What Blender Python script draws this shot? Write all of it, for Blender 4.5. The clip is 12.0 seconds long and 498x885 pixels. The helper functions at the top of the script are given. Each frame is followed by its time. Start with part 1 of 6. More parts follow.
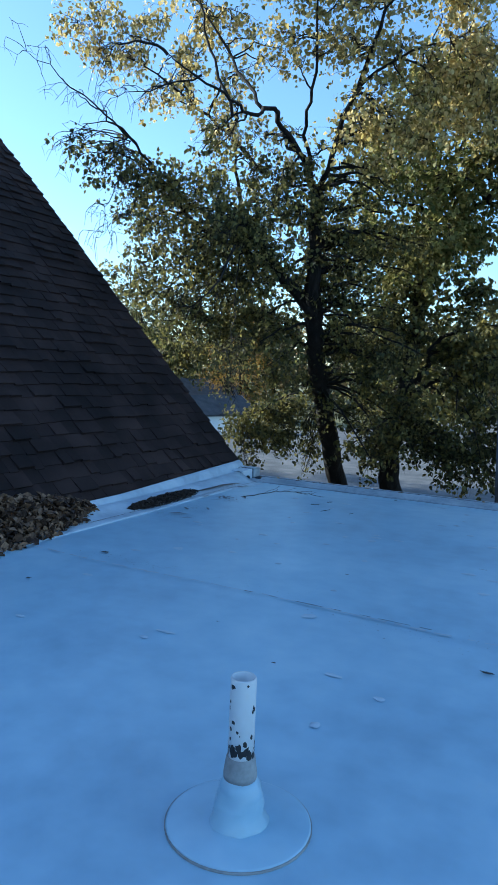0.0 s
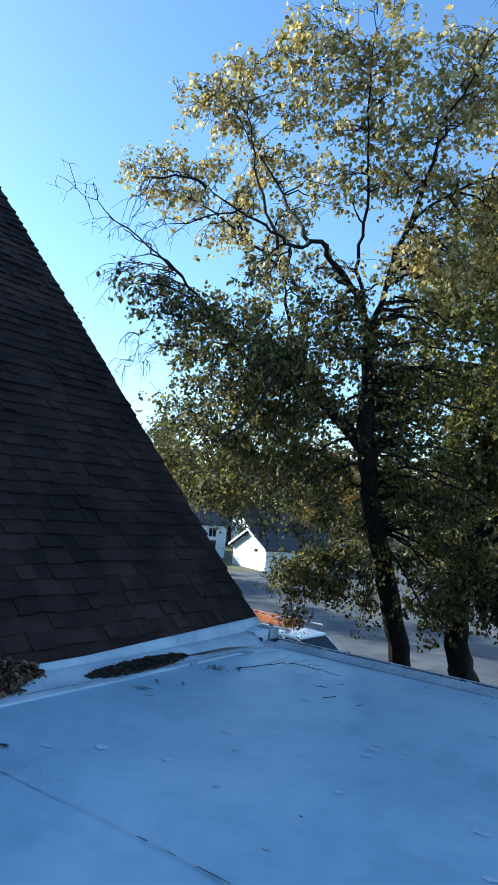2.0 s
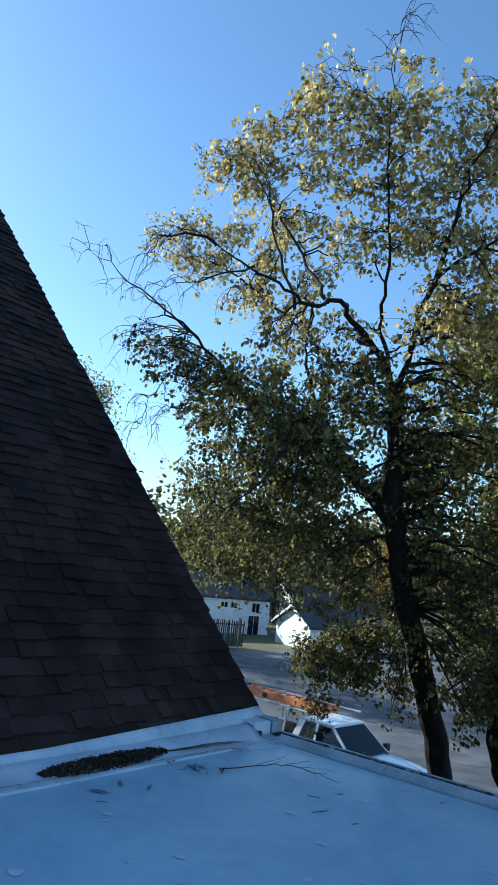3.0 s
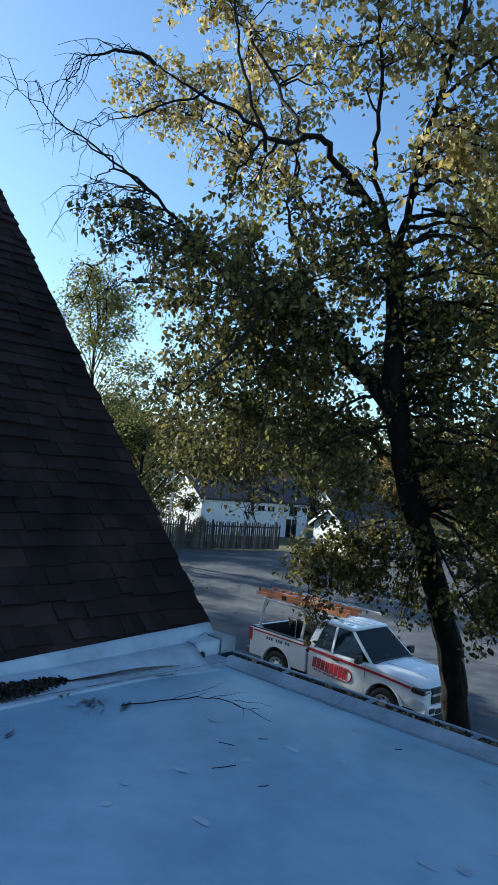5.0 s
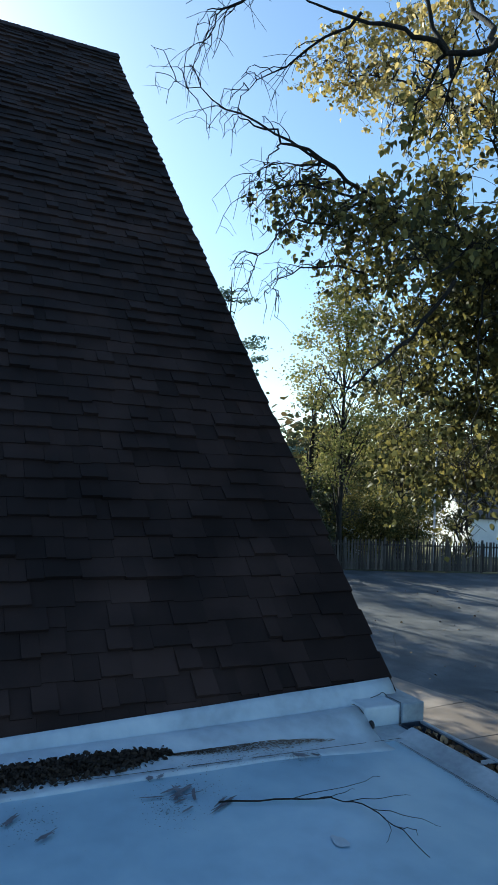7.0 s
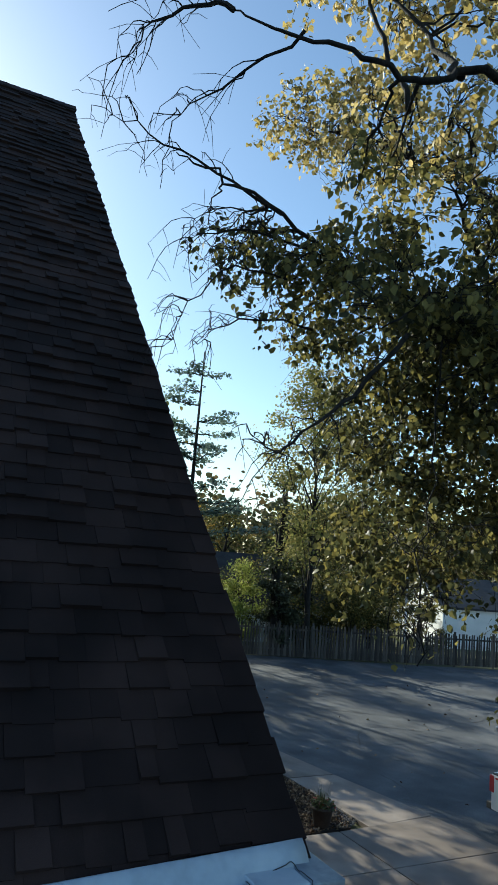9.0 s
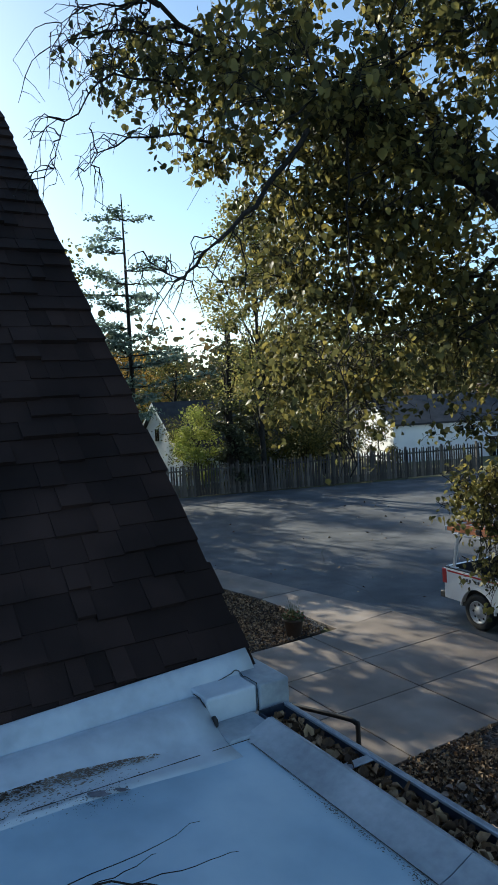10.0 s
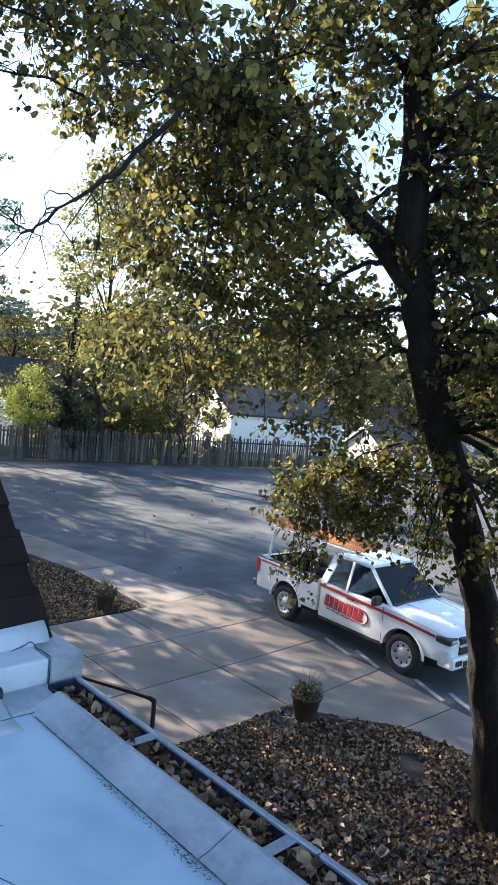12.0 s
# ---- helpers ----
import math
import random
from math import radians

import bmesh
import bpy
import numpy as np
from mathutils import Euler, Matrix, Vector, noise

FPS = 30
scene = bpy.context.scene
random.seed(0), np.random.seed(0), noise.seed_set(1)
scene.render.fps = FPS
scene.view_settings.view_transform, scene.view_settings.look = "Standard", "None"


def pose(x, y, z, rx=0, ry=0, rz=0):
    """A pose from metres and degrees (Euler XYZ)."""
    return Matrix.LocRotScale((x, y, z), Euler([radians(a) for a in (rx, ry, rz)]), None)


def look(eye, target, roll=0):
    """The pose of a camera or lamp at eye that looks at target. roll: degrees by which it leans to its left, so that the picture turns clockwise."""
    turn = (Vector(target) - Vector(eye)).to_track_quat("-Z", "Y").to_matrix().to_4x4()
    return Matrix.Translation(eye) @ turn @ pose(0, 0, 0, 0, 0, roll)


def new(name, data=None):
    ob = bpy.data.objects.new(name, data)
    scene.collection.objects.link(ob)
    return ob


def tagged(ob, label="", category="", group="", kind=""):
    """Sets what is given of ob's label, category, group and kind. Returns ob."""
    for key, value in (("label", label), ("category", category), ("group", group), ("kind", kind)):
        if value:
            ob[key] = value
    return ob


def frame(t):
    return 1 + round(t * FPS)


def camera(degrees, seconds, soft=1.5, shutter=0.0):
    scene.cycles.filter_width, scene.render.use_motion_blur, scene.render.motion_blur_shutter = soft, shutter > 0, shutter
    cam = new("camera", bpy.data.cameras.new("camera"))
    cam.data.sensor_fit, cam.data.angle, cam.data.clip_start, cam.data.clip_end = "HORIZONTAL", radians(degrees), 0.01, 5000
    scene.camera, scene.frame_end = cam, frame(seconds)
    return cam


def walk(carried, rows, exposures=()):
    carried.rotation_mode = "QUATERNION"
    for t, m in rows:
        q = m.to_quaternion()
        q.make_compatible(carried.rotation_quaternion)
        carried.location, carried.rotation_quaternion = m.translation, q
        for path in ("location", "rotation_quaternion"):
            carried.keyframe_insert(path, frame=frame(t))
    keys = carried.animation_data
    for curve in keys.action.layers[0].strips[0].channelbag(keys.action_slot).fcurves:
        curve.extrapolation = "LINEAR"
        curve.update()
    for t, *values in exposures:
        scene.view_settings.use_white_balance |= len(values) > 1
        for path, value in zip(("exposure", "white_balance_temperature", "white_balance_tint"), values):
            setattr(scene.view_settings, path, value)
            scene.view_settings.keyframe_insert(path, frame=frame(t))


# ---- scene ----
cam = camera(38.8, 12.0, 1.5)
PATH = [
    (0, (-0.047, 0.122, 1.188), (-0.971, 1.884, 0.98), 2.2),
    (0.5, (0.022, 0.443, 1.259), (-0.984, 2.167, 1.138), 3.9),
    (1, (-0.005, 0.77, 1.262), (-0.965, 2.522, 1.344), 4.2),
    (1.5, (0.032, 1.069, 1.276), (-0.926, 2.825, 1.325), 4.1),
    (2, (0.126, 1.293, 1.328), (-1.044, 2.908, 1.478), 5.0),
    (2.5, (0.15, 1.653, 1.344), (-1.112, 3.185, 1.588), 5.9),
    (4.5, (0.022, 2.979, 1.367), (-1.284, 4.394, 1.906), 6.8),
    (5, (-0.058, 3.42, 1.327), (-1.432, 4.872, 1.396), 5.0),
    (5.5, (-0.158, 3.692, 1.319), (-1.651, 5.022, 1.37), 4.8),
    (6, (-0.336, 4.031, 1.315), (-1.995, 5.139, 1.457), 2.0),
    (6.5, (-0.459, 4.384, 1.252), (-2.219, 5.334, 1.286), 2.7),
    (6.7, (-0.487, 4.499, 1.262), (-2.284, 5.376, 1.302), 2.3),
    (8.5, (-0.982, 5.402, 1.338), (-2.791, 6.219, 1.582), 4.5),
    (9, (-1.166, 5.435, 1.31), (-2.936, 6.315, 1.617), 4.6),
    (9.5, (-1.218, 5.59, 1.263), (-3.001, 6.493, 1.345), -2.4),
    (10, (-1.23, 5.687, 1.234), (-2.946, 6.706, 1.107), -3.2),
    (10.5, (-1.228, 5.733, 1.222), (-2.781, 6.974, 1.003), -2.0),
    (11, (-1.219, 5.719, 1.22), (-2.713, 7.027, 0.984), 0.5),
    (11.5, (-1.218, 5.723, 1.226), (-2.69, 7.06, 1.007), 1.9),
    (12, (-1.197, 5.716, 1.248), (-2.634, 7.096, 1.073), 5.7),
]
EXPOSURES = [(0, 1.25, 5350, 0), (2.5, 1.02, 5400, 0), (4.5, 0.45, 5300, -1), (5.5, 0.88, 5900, 3), (6.5, 0.84, 5900, 0), (8.5, 0.66, 6050, -2), (9.5, 0.52, 6150, -2), (10.5, 1.16, 6400, 7), (12, 1.93, 6500, 9)]
walk(cam, [(t, look(eye, target, roll)) for t, eye, target, roll in PATH], EXPOSURES)

# world and sun: low autumn sun from behind the steep roof
SUN_AZ = radians(191.0)      # direction towards the sun in plan, from +x
SUN_EL = radians(25.0)
world = bpy.data.worlds.new("world")
scene.world = world
world.use_nodes = True
wn = world.node_tree.nodes
sky = wn.new("ShaderNodeTexSky")
sky.sky_type = "NISHITA"
sky.sun_disc = False
sky.sun_elevation = SUN_EL
sky.sun_rotation = radians(90) - SUN_AZ
sky.air_density, sky.dust_density, sky.ozone_density = 1.0, 0.55, 2.6
wn["Background"].inputs["Strength"].default_value = 0.12
world.node_tree.links.new(sky.outputs[0], wn["Background"].inputs["Color"])
sun_data = bpy.data.lights.new("sun", "SUN")
sun_data.energy, sun_data.angle, sun_data.color = 5.0, radians(0.5), (1.0, 0.9, 0.74)
sun = new("sun", sun_data)
to_sun = Vector((math.cos(SUN_AZ) * math.cos(SUN_EL), math.sin(SUN_AZ) * math.cos(SUN_EL), math.sin(SUN_EL)))
sun.matrix_world = look(to_sun * 60, (0, 0, 0))

# ---- materials ----
def material(name, colors, rough=0.8, scale=6.0, fine=60.0, bump=0.2, bump_dist=0.01, metal=0.0, random_src="", spread=0.25, translucent=0.0, coat=0.0, stretch=(1, 1, 1), spec=0.5):
    """Noise-varied surface: two scales of colour, fine relief, and a shift from piece to piece."""
    m = bpy.data.materials.new(name)
    m.use_nodes = True
    nt = m.node_tree
    n, l = nt.nodes, nt.links
    b = n["Principled BSDF"]
    tc = n.new("ShaderNodeTexCoord")
    mp = n.new("ShaderNodeMapping")
    mp.inputs["Scale"].default_value = stretch
    l.new(tc.outputs["Object"], mp.inputs[0])
    big, small = n.new("ShaderNodeTexNoise"), n.new("ShaderNodeTexNoise")
    big.inputs["Scale"].default_value, small.inputs["Scale"].default_value = scale, fine
    big.inputs["Detail"].default_value, small.inputs["Detail"].default_value = 5, 3
    for t in (big, small):
        l.new(mp.outputs[0], t.inputs["Vector"])
    mix = n.new("ShaderNodeMath")
    mix.operation = "MULTIPLY_ADD"
    mix.inputs[1].default_value = 0.3
    l.new(small.outputs[0], mix.inputs[0])
    sc = n.new("ShaderNodeMath")
    sc.operation = "MULTIPLY"
    sc.inputs[1].default_value = 0.7
    l.new(big.outputs[0], sc.inputs[0])
    l.new(sc.outputs[0], mix.inputs[2])
    src = mix.outputs[0]
    if random_src:
        if random_src == "object":
            r = n.new("ShaderNodeObjectInfo").outputs["Random"]
        else:
            r = n.new("ShaderNodeNewGeometry").outputs["Random Per Island"]
        add = n.new("ShaderNodeMath")
        add.operation = "MULTIPLY_ADD"
        add.inputs[1].default_value = spread
        l.new(r, add.inputs[0])
        off = n.new("ShaderNodeMath")
        off.operation = "SUBTRACT"
        off.inputs[1].default_value = spread / 2
        l.new(src, off.inputs[0])
        l.new(off.outputs[0], add.inputs[2])
        src = add.outputs[0]
    ramp = n.new("ShaderNodeValToRGB")
    els = ramp.color_ramp.elements
    while len(els) < len(colors):
        els.new(0.5)
    for i, c in enumerate(colors):
        els[i].position = 0.3 + 0.4 * i / max(1, len(colors) - 1)
        els[i].color = (*c, 1)
    l.new(src, ramp.inputs[0])
    l.new(ramp.outputs[0], b.inputs["Base Color"])
    b.inputs["Roughness"].default_value = rough
    b.inputs["Metallic"].default_value = metal
    b.inputs["Coat Weight"].default_value = coat
    b.inputs["Specular IOR Level"].default_value = spec
    if bump:
        bp = n.new("ShaderNodeBump")
        bp.inputs["Strength"].default_value, bp.inputs["Distance"].default_value = bump, bump_dist
        l.new(mix.outputs[0], bp.inputs["Height"])
        l.new(bp.outputs[0], b.inputs["Normal"])
    if translucent:
        tr = n.new("ShaderNodeBsdfTranslucent")
        l.new(ramp.outputs[0], tr.inputs[0])
        ms = n.new("ShaderNodeMixShader")
        ms.inputs[0].default_value = translucent
        l.new(b.outputs[0], ms.inputs[1])
        l.new(tr.outputs[0], ms.inputs[2])
        l.new(ms.outputs[0], n["Material Output"].inputs["Surface"])
    return m


# White coating whose base colour carries the blue of the skylight.
M_ROOF = material("skylight_tinted_roof_coating", [(0.27, 0.395, 0.515), (0.395, 0.55, 0.67), (0.535, 0.68, 0.77)], 0.3, 0.9, 7, 0.12, 0.01)
# Flashing and edge tones share the sky-blue cast put into the roof.
M_FLASH = material("skylight_tinted_flashing", [(0.35, 0.41, 0.48), (0.5, 0.575, 0.65), (0.62, 0.685, 0.745)], 0.4, 2.5, 18, 0.25, 0.01)
M_LAP = material("coated_lap", [(0.36, 0.4, 0.46), (0.45, 0.49, 0.55), (0.56, 0.6, 0.66)], 0.4, 6, 30, 0.2, 0.004)
M_EDGE = material("aged_grey_coating", [(0.19, 0.225, 0.265), (0.31, 0.36, 0.41), (0.45, 0.5, 0.55)], 0.5, 3.0, 30, 0.25, 0.006)
M_STAIN = material("dirt_stain", [(0.07, 0.07, 0.085), (0.15, 0.15, 0.175), (0.28, 0.29, 0.33)], 0.8, 9, 60, 0.1, 0.003)
M_CRACK = material("black_sealant", [(0.01, 0.01, 0.012), (0.03, 0.03, 0.03)], 0.6, 20, 80, 0.2, 0.002)
M_SHINGLE = material("dark_asphalt_shingle", [(0.0085, 0.005, 0.0048), (0.023, 0.0136, 0.0124), (0.054, 0.032, 0.028)], 0.82, 1.6, 260, 0.8, 0.004, random_src="object", spread=0.15, spec=0.22)
M_SHINGLE_FAR = material("dark_asphalt_shingle_far", [(0.0085, 0.005, 0.0048), (0.023, 0.0136, 0.0124), (0.054, 0.032, 0.028)], 0.82, 1.6, 260, 0.8, 0.004, random_src="island", spread=0.15, spec=0.22)
# Trough toned dark as in shadow; lip, straps and drip edge toned lit.
M_GUTTER = material("shaded_blue_grey_gutter", [(0.03, 0.04, 0.06), (0.06, 0.075, 0.11), (0.1, 0.115, 0.14)], 0.4, 5, 40, 0.1, 0.004, metal=0.5)
M_GUTTERLIP = material("lit_gutter_metal", [(0.2, 0.23, 0.28), (0.32, 0.36, 0.42), (0.45, 0.48, 0.52)], 0.35, 5, 40, 0.1, 0.004, metal=0.3)
M_BRICK = material("brick_wall", [(0.14, 0.07, 0.05), (0.22, 0.11, 0.08), (0.3, 0.17, 0.12)], 0.85, 4, 40, 0.4)
M_ASPHALT = material("asphalt", [(0.034, 0.037, 0.043), (0.07, 0.074, 0.082), (0.14, 0.14, 0.145)], 0.85, 0.9, 22, 1.0, 0.03)
M_CONCRETE = material("concrete_paving", [(0.135, 0.107, 0.087), (0.212, 0.17, 0.141), (0.31, 0.258, 0.22)], 0.85, 1.3, 60, 0.3, 0.006, random_src="object", spread=0.16)
M_GRASS = material("dry_lawn", [(0.05, 0.06, 0.02), (0.09, 0.09, 0.035), (0.14, 0.12, 0.05)], 0.95, 0.3, 12, 0.6, 0.05)
M_MULCH = material("dark_mulch", [(0.014, 0.009, 0.007), (0.034, 0.023, 0.017), (0.07, 0.047, 0.034)], 0.95, 5, 50, 0.8, 0.03)
M_LITTER = material("fallen_leaves", [(0.06, 0.032, 0.016), (0.19, 0.105, 0.048), (0.42, 0.28, 0.16)], 0.8, 3, 60, 0.2, 0.004, random_src="island", spread=0.75)
# Shrub leaf brightened so that it reads as standing in the sun.
M_SHRUB = material("sunlit_shrub_leaf", [(0.16, 0.2, 0.04), (0.32, 0.36, 0.07), (0.48, 0.48, 0.13)], 0.5, 0.6, 5, 0.0, random_src="island", spread=0.4, translucent=0.45)
M_LEAF_DARK = material("dark_evergreen_leaf", [(0.02, 0.028, 0.014), (0.045, 0.055, 0.028), (0.08, 0.09, 0.045)], 0.5, 0.8, 6, 0.0, random_src="island", spread=0.4, translucent=0.25)
M_DRYLEAF = material("dry_brown_leaves", [(0.05, 0.026, 0.015), (0.13, 0.07, 0.037), (0.27, 0.16, 0.09)], 0.8, 3, 60, 0.2, 0.004, random_src="island", spread=0.6)
M_BIGLEAF = material("pale_brown_leaves", [(0.04, 0.027, 0.02), (0.14, 0.098, 0.075), (0.38, 0.3, 0.245)], 0.8, 3, 40, 0.2, 0.004, random_src="island", spread=0.8)
M_ROCK = material("grey_gravel", [(0.025, 0.022, 0.021), (0.065, 0.058, 0.054), (0.17, 0.155, 0.145)], 0.85, 9, 60, 0.4, 0.01, random_src="island", spread=0.5)
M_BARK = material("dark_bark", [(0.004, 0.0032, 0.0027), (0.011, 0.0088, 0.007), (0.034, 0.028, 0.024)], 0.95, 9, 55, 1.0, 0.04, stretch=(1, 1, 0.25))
M_LEAF = material("green_leaf", [(0.062, 0.066, 0.03), (0.142, 0.136, 0.05), (0.285, 0.24, 0.072)], 0.5, 0.9, 9, 0.0, random_src="island", spread=0.5, translucent=0.48, spec=0.3)
# Yellow autumn leaf, lightened further to read as the sunlit crown top.
M_LEAF_GOLD = material("sunlit_yellowing_leaf", [(0.27, 0.225, 0.08), (0.54, 0.42, 0.14), (0.74, 0.59, 0.28)], 0.5, 1.2, 9, 0.0, random_src="island", spread=0.55, translucent=0.45, spec=0.3)
M_LEAF_FAR = material("far_foliage", [(0.045, 0.058, 0.02), (0.1, 0.105, 0.035), (0.24, 0.19, 0.055)], 0.6, 0.25, 3, 0.0, random_src="island", spread=0.5, translucent=0.45, spec=0.2)
# Needle colour paled to carry the haze around the backlit pine.
M_LEAF_PINE = material("haze_paled_pine_needles", [(0.07, 0.11, 0.085), (0.14, 0.2, 0.155), (0.24, 0.3, 0.24)], 0.6, 0.6, 6, 0.0, random_src="island", spread=0.4, translucent=0.45)
M_LEAF_ORANGE = material("orange_foliage", [(0.16, 0.11, 0.02), (0.32, 0.19, 0.03), (0.45, 0.25, 0.04)], 0.6, 0.4, 3, 0.0, random_src="island", spread=0.5, translucent=0.35)
# Weathered wood, darkened to stand in for the shade on the fence.
M_WOOD = material("weathered_shaded_fence_wood", [(0.028, 0.024, 0.022), (0.058, 0.05, 0.044), (0.115, 0.1, 0.088)], 0.9, 3, 40, 0.5, 0.01, random_src="object", spread=0.5, stretch=(4, 4, 0.4))
M_SIDING = material("white_siding", [(0.66, 0.67, 0.68), (0.76, 0.77, 0.78), (0.82, 0.82, 0.82)], 0.6, 1, 20, 0.1)
M_DARKROOF = material("dark_far_roof", [(0.025, 0.025, 0.03), (0.045, 0.045, 0.05), (0.07, 0.068, 0.07)], 0.9, 1.5, 20, 0.4)
M_BROWNROOF = material("brown_far_roof", [(0.05, 0.04, 0.036), (0.08, 0.065, 0.058), (0.11, 0.09, 0.08)], 0.9, 1.5, 20, 0.4)
M_GLASSDARK = material("dark_window_glass", [(0.008, 0.01, 0.013), (0.014, 0.018, 0.022)], 0.12, 2, 10, 0.0, spec=0.14)
M_LEAF_LIGHT = material("pale_and_lit_leaf", [(0.12, 0.135, 0.04), (0.24, 0.235, 0.075), (0.4, 0.34, 0.12)], 0.55, 0.6, 5, 0.0, random_src="island", spread=0.5, translucent=0.45, spec=0.25)
M_TRUCK = material("white_vehicle_paint", [(0.74, 0.75, 0.76), (0.79, 0.79, 0.79), (0.82, 0.82, 0.82)], 0.3, 1.5, 30, 0.0, coat=0.6)
M_RED = material("red_stripe", [(0.42, 0.02, 0.03), (0.5, 0.03, 0.035)], 0.35, 3, 30, 0.0)
M_BLACK = material("black_plastic", [(0.01, 0.01, 0.011), (0.022, 0.022, 0.023)], 0.55, 6, 60, 0.1, 0.002)
M_RUBBER = material("tyre_rubber", [(0.012, 0.012, 0.012), (0.025, 0.025, 0.025)], 0.85, 10, 80, 0.3, 0.003)
M_RIM = material("grey_painted_rim", [(0.3, 0.3, 0.31), (0.45, 0.45, 0.46), (0.58, 0.58, 0.585)], 0.4, 8, 60, 0.05, 0.002, metal=0.2)
M_DIRT = material("dark_dirt", [(0.05, 0.05, 0.055), (0.12, 0.12, 0.125), (0.22, 0.22, 0.22)], 0.85, 9, 60, 0.1, 0.003)
M_BROWNDIRT = material("brown_dirt", [(0.1, 0.075, 0.055), (0.18, 0.14, 0.11), (0.28, 0.23, 0.19)], 0.85, 9, 60, 0.1, 0.003)
M_STEEL = material("silver_steel", [(0.42, 0.42, 0.43), (0.52, 0.52, 0.53), (0.6, 0.6, 0.61)], 0.38, 8, 60, 0.05, 0.002, metal=0.15)
M_ALU = material("dull_aluminium", [(0.06, 0.065, 0.075), (0.1, 0.105, 0.12), (0.16, 0.165, 0.18)], 0.5, 8, 60, 0.05, 0.002, metal=0.6)
M_ORANGE = material("orange_fibreglass", [(0.62, 0.2, 0.08), (0.78, 0.28, 0.13)], 0.5, 5, 50, 0.05, 0.002)
M_POT = material("dark_clay_pot", [(0.025, 0.016, 0.012), (0.05, 0.032, 0.024), (0.08, 0.052, 0.04)], 0.7, 6, 50, 0.2, 0.004)
M_PLANT = material("pot_plant_green", [(0.05, 0.07, 0.02), (0.1, 0.12, 0.04), (0.2, 0.18, 0.08)], 0.6, 4, 30, 0.0, random_src="island", spread=0.5, translucent=0.3)
M_FLOWER = material("red_flowers", [(0.25, 0.03, 0.02), (0.4, 0.08, 0.04)], 0.6, 4, 30, 0.0, random_src="island")
M_PIPE = material("white_pvc", [(0.62, 0.63, 0.64), (0.7, 0.71, 0.72)], 0.4, 6, 40, 0.1, 0.002)
M_RUBBERGREY = material("grey_rubber_collar", [(0.2, 0.2, 0.2), (0.3, 0.3, 0.3), (0.4, 0.4, 0.4)], 0.7, 15, 80, 0.3, 0.003)
M_FARWOOD = material("distant_woods", [(0.035, 0.045, 0.02), (0.08, 0.08, 0.035), (0.17, 0.12, 0.05)], 0.9, 0.12, 1.5, 0.0, random_src="island", spread=0.5, translucent=0.3)


# ---- mesh helpers ----
def link(ob, parent):
    if parent:
        ob.parent = parent
    return ob


def part(name, bm, mat, parent=None, label=""):
    """One mesh object from a bmesh, under a thing or a part."""
    me = bpy.data.meshes.new(name)
    bm.normal_update()
    bm.to_mesh(me)
    bm.free()
    me.materials.append(mat)
    ob = link(new(name, me), parent)
    if label:
        tagged(ob, label)
    return ob


def raw(name, verts, faces, mat, parent=None, label="", smooth=False):
    me = bpy.data.meshes.new(name)
    me.from_pydata([tuple(map(float, v)) for v in verts], [], [tuple(map(int, q)) for q in faces])
    me.materials.append(mat)
    if smooth:
        me.polygons.foreach_set("use_smooth", [True] * len(me.polygons))
    me.update()
    ob = link(new(name, me), parent)
    if label:
        tagged(ob, label)
    return ob


def thing(name, label, category, at=None, group="", kind=""):
    ob = new(name)
    if at is not None:
        ob.matrix_basis = at
    return tagged(ob, label, category, group, kind)


def bevel(bm, width, seg=2):
    bmesh.ops.bevel(bm, geom=list(bm.edges), offset=width, segments=seg, affect="EDGES", profile=0.6)
    return bm


def box(x0, x1, y0, y1, z0, z1, r=0.0, seg=2, bm=None):
    own = bm is None
    b = bmesh.new() if own else bm
    vs = [b.verts.new(p) for p in ((x0, y0, z0), (x1, y0, z0), (x1, y1, z0), (x0, y1, z0), (x0, y0, z1), (x1, y0, z1), (x1, y1, z1), (x0, y1, z1))]
    for q in ((3, 2, 1, 0), (4, 5, 6, 7), (0, 1, 5, 4), (1, 2, 6, 5), (2, 3, 7, 6), (3, 0, 4, 7)):
        b.faces.new([vs[i] for i in q])
    if own and r:
        bevel(b, r, seg)
    return b


def prism(poly, z0, z1, r=0.0):
    """Upright prism over a plan polygon, counter-clockwise."""
    b = bmesh.new()
    lo, hi = [b.verts.new((x, y, z0)) for x, y in poly], [b.verts.new((x, y, z1)) for x, y in poly]
    b.faces.new(list(reversed(lo)))
    b.faces.new(hi)
    k = len(poly)
    for i in range(k):
        b.faces.new((lo[i], lo[(i + 1) % k], hi[(i + 1) % k], hi[i]))
    if r:
        bevel(b, r, 1)
    return b


def sweep_y(profile, y0, y1, steps=1):
    """Profile of (x, z) swept along y, closed at both ends."""
    b = bmesh.new()
    rings = [[b.verts.new((x, y0 + (y1 - y0) * k / steps, z)) for x, z in profile] for k in range(steps + 1)]
    n = len(profile)
    for k in range(steps):
        for i in range(n):
            b.faces.new((rings[k][i], rings[k][(i + 1) % n], rings[k + 1][(i + 1) % n], rings[k + 1][i]))
    b.faces.new(rings[0])
    b.faces.new(list(reversed(rings[-1])))
    bmesh.ops.recalc_face_normals(b, faces=b.faces)
    return b


